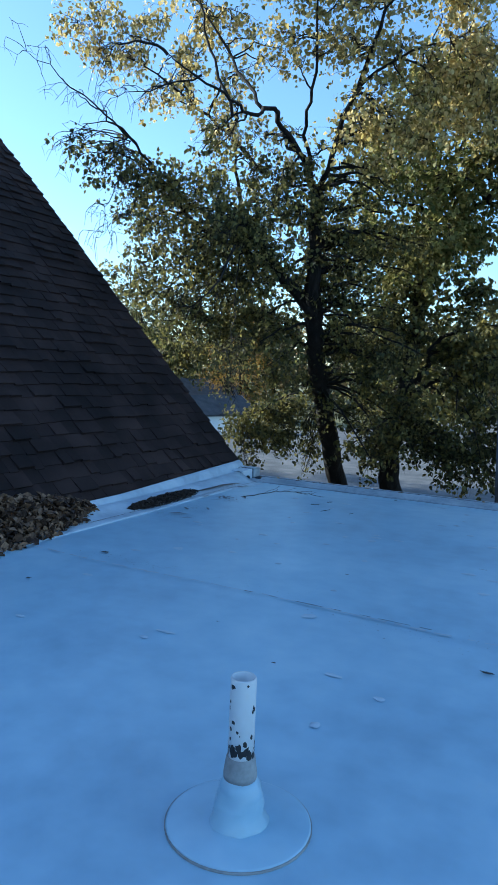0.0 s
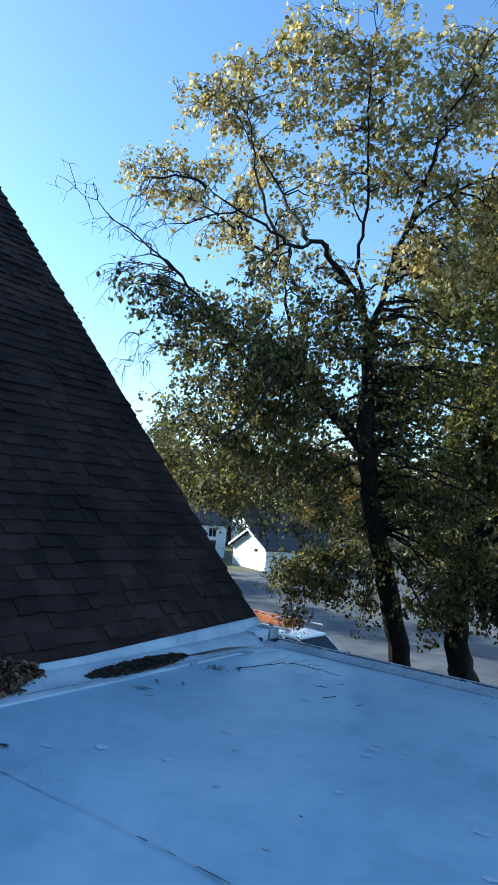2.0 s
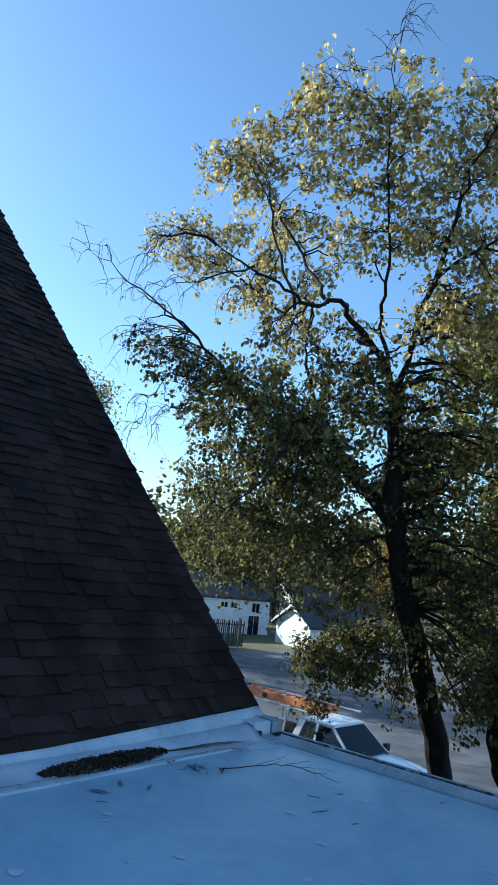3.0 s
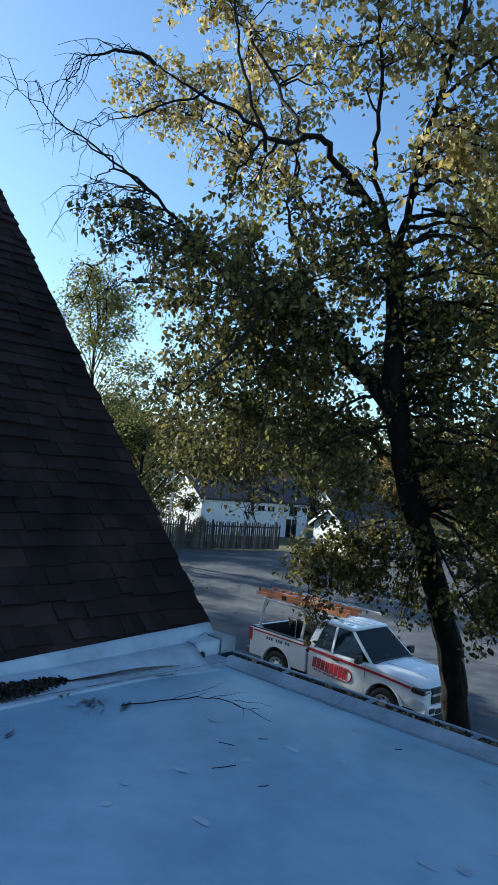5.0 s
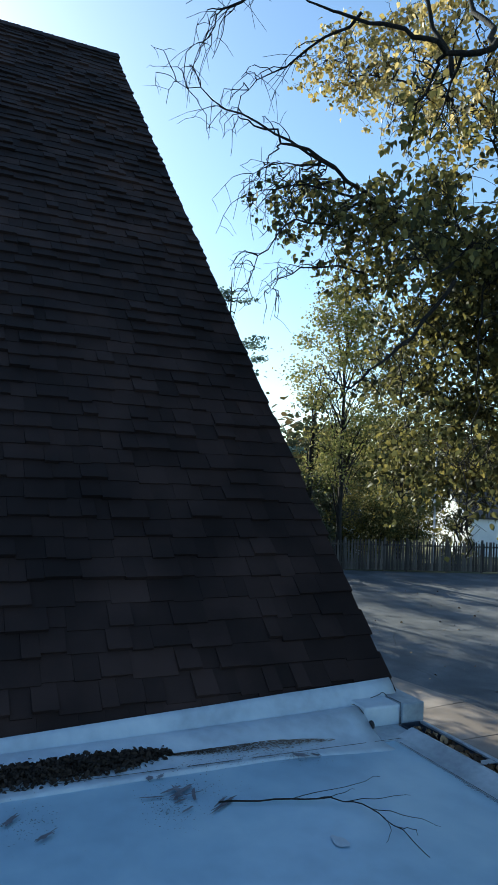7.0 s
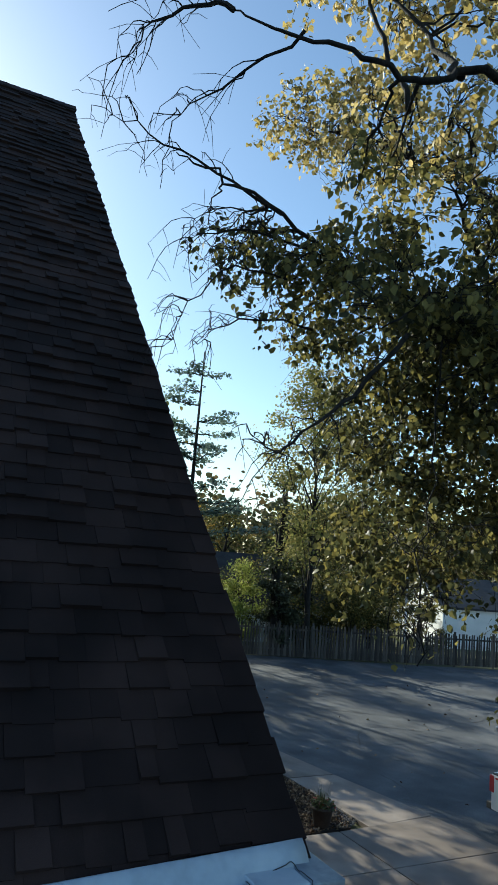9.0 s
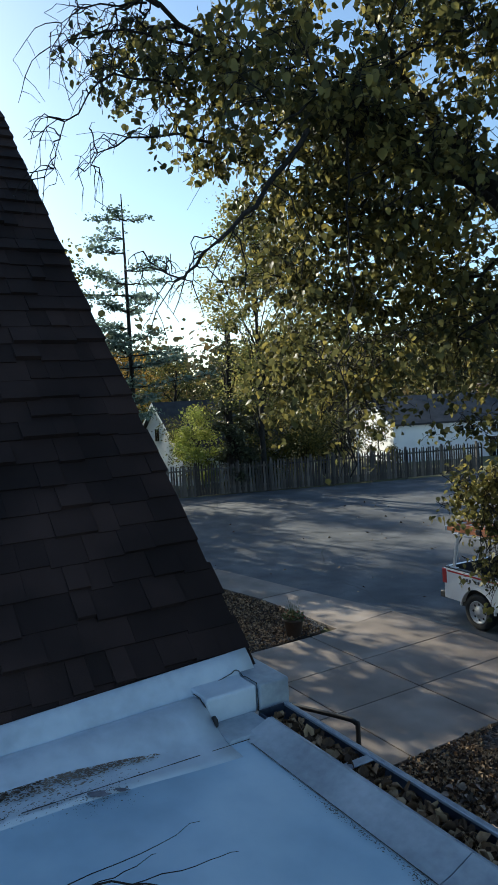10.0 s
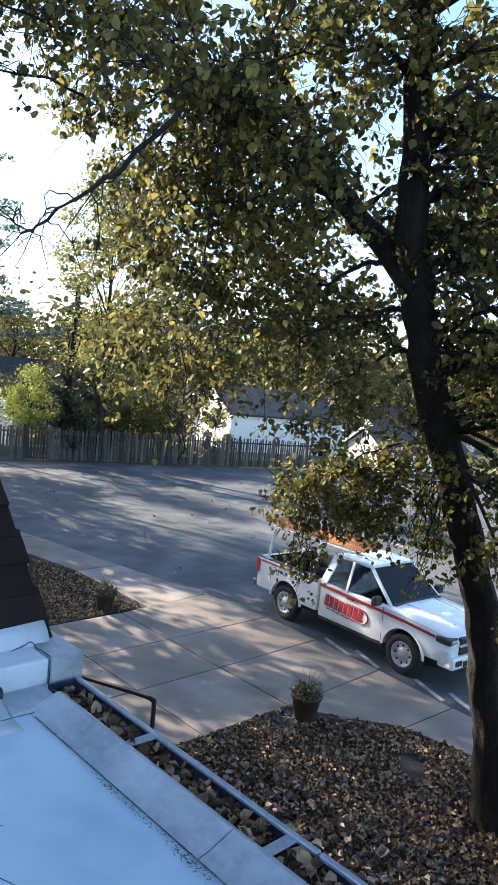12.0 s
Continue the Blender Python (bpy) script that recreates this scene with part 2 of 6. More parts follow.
def lathe(profile, seg=24, closed=False):
    """Profile of (radius, z) turned about z."""
    b = bmesh.new()
    rings = [[b.verts.new((r * math.cos(2 * math.pi * k / seg), r * math.sin(2 * math.pi * k / seg), z)) for k in range(seg)] for r, z in profile]
    for a, c in zip(rings, rings[1:]):
        for k in range(seg):
            b.faces.new((a[k], a[(k + 1) % seg], c[(k + 1) % seg], c[k]))
    if closed:
        for k in range(seg):
            b.faces.new((rings[-1][k], rings[-1][(k + 1) % seg], rings[0][(k + 1) % seg], rings[0][k]))
    else:
        b.faces.new(list(reversed(rings[0])))
        b.faces.new(rings[-1])
    bmesh.ops.recalc_face_normals(b, faces=b.faces)
    for q in b.faces:
        q.smooth = True
    return b


def tube_data(points, radii, seg, verts, faces):
    pts = [Vector(p) for p in points]
    base = len(verts)
    ref = Vector((0.31, 0.77, 0.55))
    for i, p in enumerate(pts):
        d = (pts[min(i + 1, len(pts) - 1)] - pts[max(i - 1, 0)]).normalized()
        u = d.cross(ref)
        if u.length < 1e-3:
            u = d.cross(Vector((1, 0, 0)))
        u.normalize()
        v = d.cross(u)
        for k in range(seg):
            a = 2 * math.pi * k / seg
            verts.append(p + (u * math.cos(a) + v * math.sin(a)) * radii[i])
    for i in range(len(pts) - 1):
        for k in range(seg):
            a, c = base + i * seg + k, base + i * seg + (k + 1) % seg
            faces.append((a, c, c + seg, a + seg))
    faces.append(tuple(base + k for k in reversed(range(seg))))
    faces.append(tuple(base + (len(pts) - 1) * seg + k for k in range(seg)))


def tube(name, points, radius, mat, parent=None, seg=8, label=""):
    v, q = [], []
    rad = radius if isinstance(radius, (list, tuple)) else [radius] * len(points)
    tube_data(points, rad, seg, v, q)
    return raw(name, v, q, mat, parent, label, smooth=True)


def smooth_line(points, per=4, wob=0.0, rng=None):
    """Catmull-Rom through the points, with a little wander."""
    p = [Vector(q) for q in points]
    out = []
    for i in range(len(p) - 1):
        a, b_, c, d = p[max(i - 1, 0)], p[i], p[i + 1], p[min(i + 2, len(p) - 1)]
        for k in range(per):
            t = k / per
            q = 0.5 * ((2 * b_) + (c - a) * t + (2 * a - 5 * b_ + 4 * c - d) * t * t + (3 * b_ - a - 3 * c + d) * t ** 3)
            if rng and wob and (i or k):
                q = q + Vector((rng.gauss(0, wob), rng.gauss(0, wob), rng.gauss(0, wob)))
            out.append(q)
    out.append(p[-1])
    return out


def leaf_frame(centres, size, seed, droop):
    """Axes of leaves hung at the centres: base points, direction, side, upper side and length."""
    n = len(centres)
    c = np.asarray(centres, float)
    g = np.random.default_rng(seed)
    yaw = g.uniform(0, 2 * np.pi, n)
    pit = g.normal(-droop, 0.55, n)
    d = np.stack([np.cos(yaw) * np.cos(pit), np.sin(yaw) * np.cos(pit), np.sin(pit)], 1)
    s = np.stack([-np.sin(yaw), np.cos(yaw), np.zeros(n)], 1)
    roll = g.normal(0, 0.7, n)[:, None]
    up = np.cross(d, s)
    s = s * np.cos(roll) + up * np.sin(roll)
    up = np.cross(d, s)
    return g, c, d, s, up, (size * g.uniform(0.5, 1.4, n))[:, None]


def leaf_cards(centres, size, rng, droop=0.5, fold=0.22):
    """Small folded oval leaves hung at the centres; numpy arrays of verts and faces."""
    n = len(centres)
    g, c, d, s, up, ln = leaf_frame(centres, size, rng, droop)
    w = ln * g.uniform(0.34, 0.5, n)[:, None]
    v = np.empty((n, 6, 3))
    v[:, 0] = c
    v[:, 1] = c + d * ln * 0.22 + s * w * 0.85 + up * w * fold
    v[:, 2] = c + d * ln * 0.68 + s * w * 0.85 + up * w * fold - up * ln * 0.05
    v[:, 3] = c + d * ln - up * ln * 0.12
    v[:, 4] = c + d * ln * 0.68 - s * w * 0.85 + up * w * fold - up * ln * 0.05
    v[:, 5] = c + d * ln * 0.22 - s * w * 0.85 + up * w * fold
    k = (np.arange(n) * 6)[:, None]
    q = np.concatenate([k + np.array([[0, 1, 2, 3]]), k + np.array([[0, 3, 4, 5]])], 0)
    return v.reshape(-1, 3), q


def lobed_leaves(centres, size, seed, droop=0.6):
    """Broad leaves with shoulders, a waist and a short tip, creased on the midrib and curled."""
    n = len(centres)
    g, c, d, s, up, ln = leaf_frame(centres, size, seed, droop)
    fold = g.uniform(-0.05, 0.4, n)[:, None]
    curl = g.normal(0.1, 0.12, n)[:, None]
    v = np.empty((n, 9, 3))
    v[:, 0] = c
    v[:, 8] = c + d * ln * 0.5
    v[:, 4] = c + d * ln - up * ln * curl
    for i, j, t, w in ((1, 7, 0.06, 0.26), (2, 6, 0.42, 0.42), (3, 5, 0.76, 0.19)):
        ww = ln * w * g.uniform(0.8, 1.15, n)[:, None]
        mid = c + d * ln * t - up * ln * curl * t * t + up * ww * fold
        v[:, i] = mid + s * ww
        v[:, j] = mid - s * ww
    k = (np.arange(n) * 9)[:, None]
    q = np.concatenate([k + np.array([a]) for a in ((0, 1, 2, 8), (8, 2, 3, 4), (8, 4, 5, 6), (0, 8, 6, 7))], 0)
    return v.reshape(-1, 3), q


def quads_mesh(name, v, q, mat, parent=None, label=""):
    me = bpy.data.meshes.new(name)
    me.vertices.add(len(v))
    me.vertices.foreach_set("co", np.asarray(v, np.float32).ravel())
    me.loops.add(q.size)
    me.loops.foreach_set("vertex_index", np.asarray(q, np.int32).ravel())
    me.polygons.add(len(q))
    me.polygons.foreach_set("loop_start", np.arange(0, q.size, q.shape[1], dtype=np.int32))
    me.materials.append(mat)
    me.update(calc_edges=True)
    me.validate()
    ob = link(new(name, me), parent)
    if label:
        tagged(ob, label)
    return ob


# ---- ground, road and paving ----
G = -4.0
ground = raw("ground", [(-900, -900, G - 0.05), (900, -900, G - 0.05), (900, 900, G - 0.05), (-900, 900, G - 0.05)], [(0, 1, 2, 3)], M_GRASS)
tagged(ground, "dry autumn lawn and earth around the buildings", "ground", kind="structure")
ROAD = [(-26, 14.2), (-20.2, 15.6), (-16.6, 16.2), (-13.1, 16.8), (-11.9, 16.95), (-9.1, 16.85), (-6.6, 16.6), (4, 16.2), (60, 14), (60, 90), (-14, 90), (-28.5, 44), (-30.0, 39.5), (-32.6, 31), (-34.6, 25.5), (-36.5, 20), (-38, 14.2)]
road = part("road", prism(ROAD, G - 0.04, G), M_ASPHALT)
tagged(road, "grey worn asphalt parking lot with cracks", "road", kind="structure")

crk = thing("road_cracks", "dark weathered cracks across the asphalt", "cracks", kind="structure")
rng = random.Random(8)
for x, y, ang, n in ((-19.5, 18.6, 0.5, 16), (-16.5, 20.2, 0.25, 18), (-24, 19, 0.9, 22), (-21, 24, -0.3, 24), (-13, 19.6, 0.7, 14), (-28, 22, 0.3, 20), (-17.5, 17.4, 0.15, 12), (-11, 23, 0.4, 22), (-6, 20, 0.6, 20), (-25, 29, 0.1, 24)):
    v, q = [], []
    for i in range(n):
        w = rng.uniform(0.008, 0.03)
        v += [(x - w * math.sin(ang), y + w * math.cos(ang), G + 0.004), (x + w * math.sin(ang), y - w * math.cos(ang), G + 0.004)]
        if i:
            q.append((2 * i - 2, 2 * i - 1, 2 * i + 1, 2 * i))
        ang += rng.gauss(0, 0.3)
        x, y = x + 0.3 * math.cos(ang), y + 0.3 * math.sin(ang)
    raw("crack", v, q, M_CRACK, crk)
pavement = thing("pavement", "tan concrete walk of large jointed slabs", "pavement", kind="structure")


def slab(poly):
    cx, cy = sum(p[0] for p in poly) / len(poly), sum(p[1] for p in poly) / len(poly)
    k = 0.988
    part("slab", prism([(cx + (x - cx) * k, cy + (y - cy) * k) for x, y in poly], G - 0.045, G + 0.05, 0.008), M_CONCRETE, pavement)


XJ = [-13.45, -11.75, -10.2, -8.48]
for xa, xb in zip(XJ, XJ[1:]):
    for ya, yb in ((7.5, 9.1), (9.1, 10.75), (10.75, 12.4), (12.4, 14.2)):
        slab([(xa, ya), (xb, ya), (xb, yb), (xa, yb)])
slab([(-13.45, 14.2), (-11.75, 14.2), (-11.75, 16.95), (-13.65, 16.75)])
slab([(-11.75, 14.2), (-10.2, 14.2), (-10.25, 16.9), (-11.75, 16.95)])
slab([(-10.2, 14.2), (-8.48, 14.2), (-8.58, 16.8), (-10.25, 16.9)])
slab([(-8.48, 14.2), (-7.7, 14.65), (-7.08, 15.2), (-6.95, 15.25), (-6.9, 16.6), (-8.58, 16.8)])
slab([(-6.95, 15.25), (-5.0, 15.55), (-5.0, 16.5), (-6.9, 16.6)])
slab([(-5.0, 15.55), (-3.2, 15.5), (-3.2, 16.4), (-5.0, 16.5)])
slab([(-3.2, 15.5), (-1.0, 15.4), (-1.0, 16.35), (-3.2, 16.4)])
slab([(-1.0, 15.4), (6.0, 15.0), (6.0, 16.1), (-1.0, 16.35)])
slab([(-16.6, 14.9), (-13.45, 14.95), (-13.65, 16.75), (-16.6, 16.2)])
slab([(-20.2, 14.3), (-16.6, 14.9), (-16.6, 16.2), (-20.2, 15.6)])
slab([(-26.0, 12.9), (-20.2, 14.3), (-20.2, 15.6), (-26.0, 14.2)])

# ---- flat roof and its edge ----
EDGE_Y, SEAM_Y, RX0, RX1 = 7.065, 6.94, -3.62, 9.0
rng = random.Random(5)
b = bmesh.new()
nx, ny = 90, 110
grid = [[None] * (ny + 1) for _ in range(nx + 1)]
for i in range(nx + 1):
    for j in range(ny + 1):
        x, y = RX0 + (RX1 - RX0) * i / nx, -6 + (SEAM_Y + 6) * j / ny
        z = 0.006 * noise.noise((x * 0.7, y * 0.7, 1.0)) + 0.0025 * noise.noise((x * 2.6, y * 2.6, 4.0))
        z -= 0.004 * math.exp(-((y - 3.385) / 0.03) ** 2)
        k = min(1.0, max(0.0, (y - 6.2) / 0.7))
        z -= 0.036 * k * k * (3 - 2 * k)
        grid[i][j] = b.verts.new((x, y, z - 0.004))
for i in range(nx):
    for j in range(ny):
        b.faces.new((grid[i][j], grid[i + 1][j], grid[i + 1][j + 1], grid[i][j + 1])).smooth = True
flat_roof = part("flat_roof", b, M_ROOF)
tagged(flat_roof, "flat roof with a glossy white elastomeric coating, skylight blue in its colour", "flat roof", kind="structure")
roof_edge = thing("roof_edge", "weathered grey coated metal edge of the flat roof", "roof edge", kind="structure")
for xa, xb in ((-3.5, -2.5), (-2.5, 0.5), (0.5, 3.6), (3.6, 9.0)):
    q = bmesh.new()
    sec = ((SEAM_Y - 0.01, -0.034), (SEAM_Y + 0.03, -0.026), (SEAM_Y + 0.08, -0.008), (EDGE_Y - 0.012, 0.005), (EDGE_Y, 0.001), (EDGE_Y, -0.06), (SEAM_Y - 0.01, -0.06))
    ra, rb = [q.verts.new((xa + 0.002, y, z)) for y, z in sec], [q.verts.new((xb - 0.002, y, z)) for y, z in sec]
    for k in range(len(sec)):
        q.faces.new((ra[k], ra[(k + 1) % len(sec)], rb[(k + 1) % len(sec)], rb[k]))
    q.faces.new(ra)
    q.faces.new(list(reversed(rb)))
    bmesh.ops.recalc_face_normals(q, faces=q.faces)
    part("edge_strip", q, M_EDGE, roof_edge)
part("drip_edge", box(-3.5, 9.0, EDGE_Y - 0.004, EDGE_Y + 0.004, -0.09, 0.002), M_GUTTERLIP, roof_edge)
wall_front = part("wall_front", box(-3.5, 9.0, 6.6, 7.0, G - 0.05, -0.06), M_BRICK)
tagged(wall_front, "brick wall under the flat roof", "wall", kind="structure")
part_back = part("wall_back", box(-3.5, 9.0, -6.3, -6.0, G - 0.05, -0.02), M_BRICK)
tagged(part_back, "brick wall under the flat roof", "wall", kind="structure")
wall_side = part("wall_side", box(8.7, 9.0, -6.0, 6.6, G - 0.05, -0.06), M_BRICK)
tagged(wall_side, "brick wall under the flat roof", "wall", kind="structure")

# ---- steep roof ----
EAVE, RIDGE = Vector((-3.88, 7.19, 0.13)), Vector((-10.37, 6.91, 7.12))
SL = math.hypot(EAVE.x - RIDGE.x, EAVE.z - RIDGE.z)
SU = Vector(((RIDGE.x - EAVE.x) / SL, 0, (RIDGE.z - EAVE.z) / SL))      # up the slope
SN = Vector((-SU.z * -1, 0, -SU.x))                                      # outwards from the slope
BACK_Y = -14.0


def on_slope(s, y, h):
    return Vector((EAVE.x, y, EAVE.z)) + SU * s + SN * h


def rake_y(s):
    return EAVE.y + (RIDGE.y - EAVE.y) * s / SL


steep_roof = thing("steep_roof", "steep gable roof with dark brown asphalt shingles", "roof", kind="structure")
XM = 2 * RIDGE.x - EAVE.x
raw("deck", [(EAVE.x, 7.16, EAVE.z - 0.04), (RIDGE.x, 6.88, RIDGE.z - 0.03), (XM, 7.16, EAVE.z - 0.03), (EAVE.x, BACK_Y, EAVE.z - 0.03), (RIDGE.x, BACK_Y, RIDGE.z - 0.03), (XM, BACK_Y, EAVE.z - 0.03)],
    [(0, 1, 4, 3), (1, 2, 5, 4), (3, 4, 5), (2, 1, 0), (0, 3, 5, 2)], M_SHINGLE_FAR, steep_roof)
EXPO = 0.143


def foot_s(y):
    """Where the flashing covers the lowest shingles: a little lower down the slope further back."""
    return -0.045 * min(2.3, max(0.0, 7.2 - y))


wall_gable = part("wall_gable", prism([(XM + 0.3, 6.5), (EAVE.x - 0.2, 6.5), (EAVE.x - 0.2, 6.8), (XM + 0.3, 6.8)], G - 0.05, 0.08), M_BRICK)
tagged(wall_gable, "brick end wall under the steep roof", "wall", kind="structure")
wall_long = part("wall_long", box(XM + 0.3, XM + 0.6, BACK_Y, 6.5, G - 0.05, 0.08), M_BRICK)
tagged(wall_long, "brick side wall under the steep roof", "wall", kind="structure")


def shingle_verts(s, y0, y1, t):
    """A tapered tab: thick at the butt, thin at the top."""
    e = EXPO + 0.03
    w = rng.uniform(-0.014, 0.014)
    return [on_slope(s + w, y0, 0.004), on_slope(s + w, y1, 0.004), on_slope(s + e, y1, -0.002), on_slope(s + e, y0, -0.002),
            on_slope(s + w, y0, 0.004 + t), on_slope(s + w, y1, 0.004 + t), on_slope(s + e, y1, 0.002), on_slope(s + e, y0, 0.002)]


SQ = [(3, 2, 1, 0), (4, 5, 6, 7), (0, 1, 5, 4), (1, 2, 6, 5), (2, 3, 7, 6), (3, 0, 4, 7)]
far_v, far_q, near_tabs = [], [], []
for k in range(-1, int(SL / EXPO) + 1):
    s = k * EXPO
    y = rake_y(s) + rng.uniform(-0.01, 0.012)
    while y > -6.5:
        wdt = rng.uniform(0.08, 0.24)
        thick = rng.choice((0.007, 0.011, 0.02, 0.03))
        tab = shingle_verts(min(s, SL - 0.17), max(y - wdt, -6.5) + 0.0012, y, thick)
        y -= wdt
        if 0 <= k < 14 and y > 1.5 and len(near_tabs) < 300:
            near_tabs.append(tab)
        else:
            o = len(far_v)
            far_v += tab
            far_q += [tuple(o + i for i in q) for q in SQ]
tagged(raw("shingles", far_v, far_q, M_SHINGLE_FAR, steep_roof), kind="stuff")
cap_v, cap_q = [], []
y = 6.95
while y > -6.5:
    o = len(cap_v)
    for dy in (0.0, -0.2):
        cap_v += [(RIDGE.x + 0.12, y + dy, RIDGE.z - 0.105 + 0.02), (RIDGE.x, y + dy, RIDGE.z + 0.03 + (0.008 if dy == 0 else 0)), (RIDGE.x - 0.12, y + dy, RIDGE.z - 0.105 + 0.02)]
    cap_q += [(o, o + 1, o + 4, o + 3), (o + 1, o + 2, o + 5, o + 4), (o + 2, o + 1, o)]
    y -= 0.15
raw("ridge_cap", cap_v, cap_q, M_SHINGLE_FAR, steep_roof)
raw("rake_trim", [on_slope(-0.02, EAVE.y - 0.03, -0.012), on_slope(-0.02, EAVE.y - 0.008, -0.012), on_slope(SL, RIDGE.y - 0.008, -0.012), on_slope(SL, RIDGE.y - 0.03, -0.012),
                  on_slope(-0.02, EAVE.y - 0.03, -0.14), on_slope(-0.02, EAVE.y - 0.008, -0.14), on_slope(SL, RIDGE.y - 0.008, -0.14), on_slope(SL, RIDGE.y - 0.03, -0.14)],
    [(0, 1, 2, 3), (7, 6, 5, 4), (4, 5, 1, 0), (5, 6, 2, 1), (6, 7, 3, 2), (7, 4, 0, 3)], M_BLACK, steep_roof)

# ---- membrane flashing along the foot of the steep roof ----
flashing = thing("flashing", "white coated flashing at the foot of the shingled roof, tinted skylight blue", "flashing", kind="structure")
b = bmesh.new()
rows = []
for i in range(131):
    y = -6.0 + 13.17 * i / 130
    k = min(1.05, max(0.0, (7.2 - y) / 2.2))
    wob = noise.noise((y * 1.3, 3.0, 0)) * 0.004 + noise.noise((y * 5, 2.0, 2)) * 0.0015
    top = on_slope(foot_s(y) + wob, y, 0.03)
    edge = Vector((-3.765 + 0.03 * k, y, 0.056 - 0.026 * k + wob))
    ring = [on_slope(foot_s(y) + 0.01, y, 0.006), on_slope(foot_s(y) + 0.002 + wob, y, 0.026), top, top.lerp(edge, 0.35) + SN * 0.004, top.lerp(edge, 0.8) - SN * 0.003, edge,
            edge + Vector((0.004, 0, -0.008)), edge + Vector((-0.012, 0, -0.014)), Vector((-3.95, y, -0.05))]
    rows.append([b.verts.new(p) for p in ring])
for ra, rb in zip(rows, rows[1:]):
    for i in range(len(ra)):
        b.faces.new((ra[i], ra[(i + 1) % len(ra)], rb[(i + 1) % len(ra)], rb[i])).smooth = 2 <= i < 5
b.faces.new(rows[0])
b.faces.new(list(reversed(rows[-1])))
bmesh.ops.recalc_face_normals(b, faces=b.faces)
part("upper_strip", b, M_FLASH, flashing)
b = sweep_y([(-3.9, 0.03), (-3.78, 0.042), (-3.745, 0.058), (-3.71, 0.062), (-3.67, 0.055), (-3.63, 0.04), (-3.59, 0.022), (-3.55, 0.01), (-3.49, 0.004), (-3.42, 0.0015), (-3.37, -0.001), (-3.37, -0.03), (-3.9, -0.03)], -6.0, 6.86, 130)
for v in b.verts:
    k = min(1.05, max(0.0, (7.2 - v.co.y) / 2.2))
    if v.co.z > 0.0012:
        v.co.z = 0.0012 + (v.co.z - 0.0012) * (1 - 0.4 * k) + noise.noise((v.co.x * 2, v.co.y * 1.3, 0)) * 0.005 + noise.noise((v.co.x * 4, v.co.y * 5, 2)) * 0.002
        v.co.x += 0.02 * k
    if v.co.x > -3.6:
        e = min(1.0, max(0.0, (v.co.y - 6.2) / 0.7))
        v.co.z -= 0.036 * e * e * (3 - 2 * e) * min(1.0, (v.co.x + 3.6) / 0.1)
for q in b.faces:
    q.smooth = True
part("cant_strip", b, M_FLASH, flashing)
corner_block = thing("corner_block", "boxed white flashing corner with black cracked seams", "flashing", at=pose(0, 0, 0), kind="structure")
part("box", box(-3.95, -3.642, 6.862, 7.092, -0.04, 0.074, 0.014, 3), M_FLASH, corner_block)
part("end_box", box(-3.945, -3.622, 7.094, 7.235, -0.04, 0.08, 0.01, 3), M_EDGE, corner_block)
part("apron", box(-3.645, -3.47, 6.865, 7.07, -0.06, -0.026, 0.006, 1), M_EDGE, corner_block)

# ---- gutter ----
gutter = thing("gutter", "blue-grey metal eave gutter full of dry leaves", "gutter", kind="structure")
GX0, GX1 = -3.6, 9.0
gp = [(7.072, -0.02), (7.076, -0.11), (7.17, -0.11), (7.196, -0.07), (7.198, -0.02), (7.192, -0.02), (7.19, -0.066), (7.166, -0.104), (7.081, -0.104), (7.077, -0.02)]
b = bmesh.new()
ra, rb = [b.verts.new((GX0, y, z)) for y, z in gp], [b.verts.new((GX1, y, z)) for y, z in gp]
for i in range(len(gp)):
    b.faces.new((ra[i], ra[(i + 1) % len(gp)], rb[(i + 1) % len(gp)], rb[i]))
b.faces.new(ra)
b.faces.new(list(reversed(rb)))
bmesh.ops.recalc_face_normals(b, faces=b.faces)
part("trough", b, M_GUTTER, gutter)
x = GX0
while x < GX1:
    xe = min(x + 1.3, GX1)
    part("lip", box(x, xe - 0.004, 7.188, 7.21, -0.024, -0.008, 0.004, 1), M_GUTTERLIP, gutter)
    x = xe
part("end_cap", box(GX0 - 0.004, GX0 + 0.002, 7.07, 7.2, -0.112, -0.012, 0.002, 1), M_GUTTER, gutter)
for k in range(18):
    x = -3.068 + 0.67 * k
    part("hanger_strap", box(x - 0.02, x + 0.02, 7.06, 7.196, -0.022, -0.016, 0.002, 1), M_GUTTERLIP, gutter)
g = np.random.default_rng(11)
n = 7000
c = np.stack([g.uniform(GX0 + 0.03, 4.0, n), g.uniform(7.09, 7.175, n), -0.1 + g.uniform(0, 0.065, n)], 1)
v, q = leaf_cards(c, 0.036, 12, 0.0, 1.1)
tagged(quads_mesh("gutter_leaves", v, q, M_LITTER), "dry curled brown leaves filling the gutter", "leaves", kind="stuff")

# ---- things on the flat roof ----
vent = thing("vent_pipe", "white peeling plastic vent pipe with a round rubber boot", "vent pipe", pose(-0.85, 1.675, 0))
pipe = part("pipe", lathe([(0.034, 0.02), (0.034, 0.395), (0.032, 0.4), (0.029, 0.398), (0.0285, 0.2), (0.001, 0.2)], 28), M_PIPE, vent)
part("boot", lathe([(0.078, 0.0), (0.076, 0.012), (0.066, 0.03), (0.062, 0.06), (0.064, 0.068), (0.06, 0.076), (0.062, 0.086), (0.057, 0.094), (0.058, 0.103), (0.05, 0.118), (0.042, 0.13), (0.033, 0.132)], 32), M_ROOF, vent)
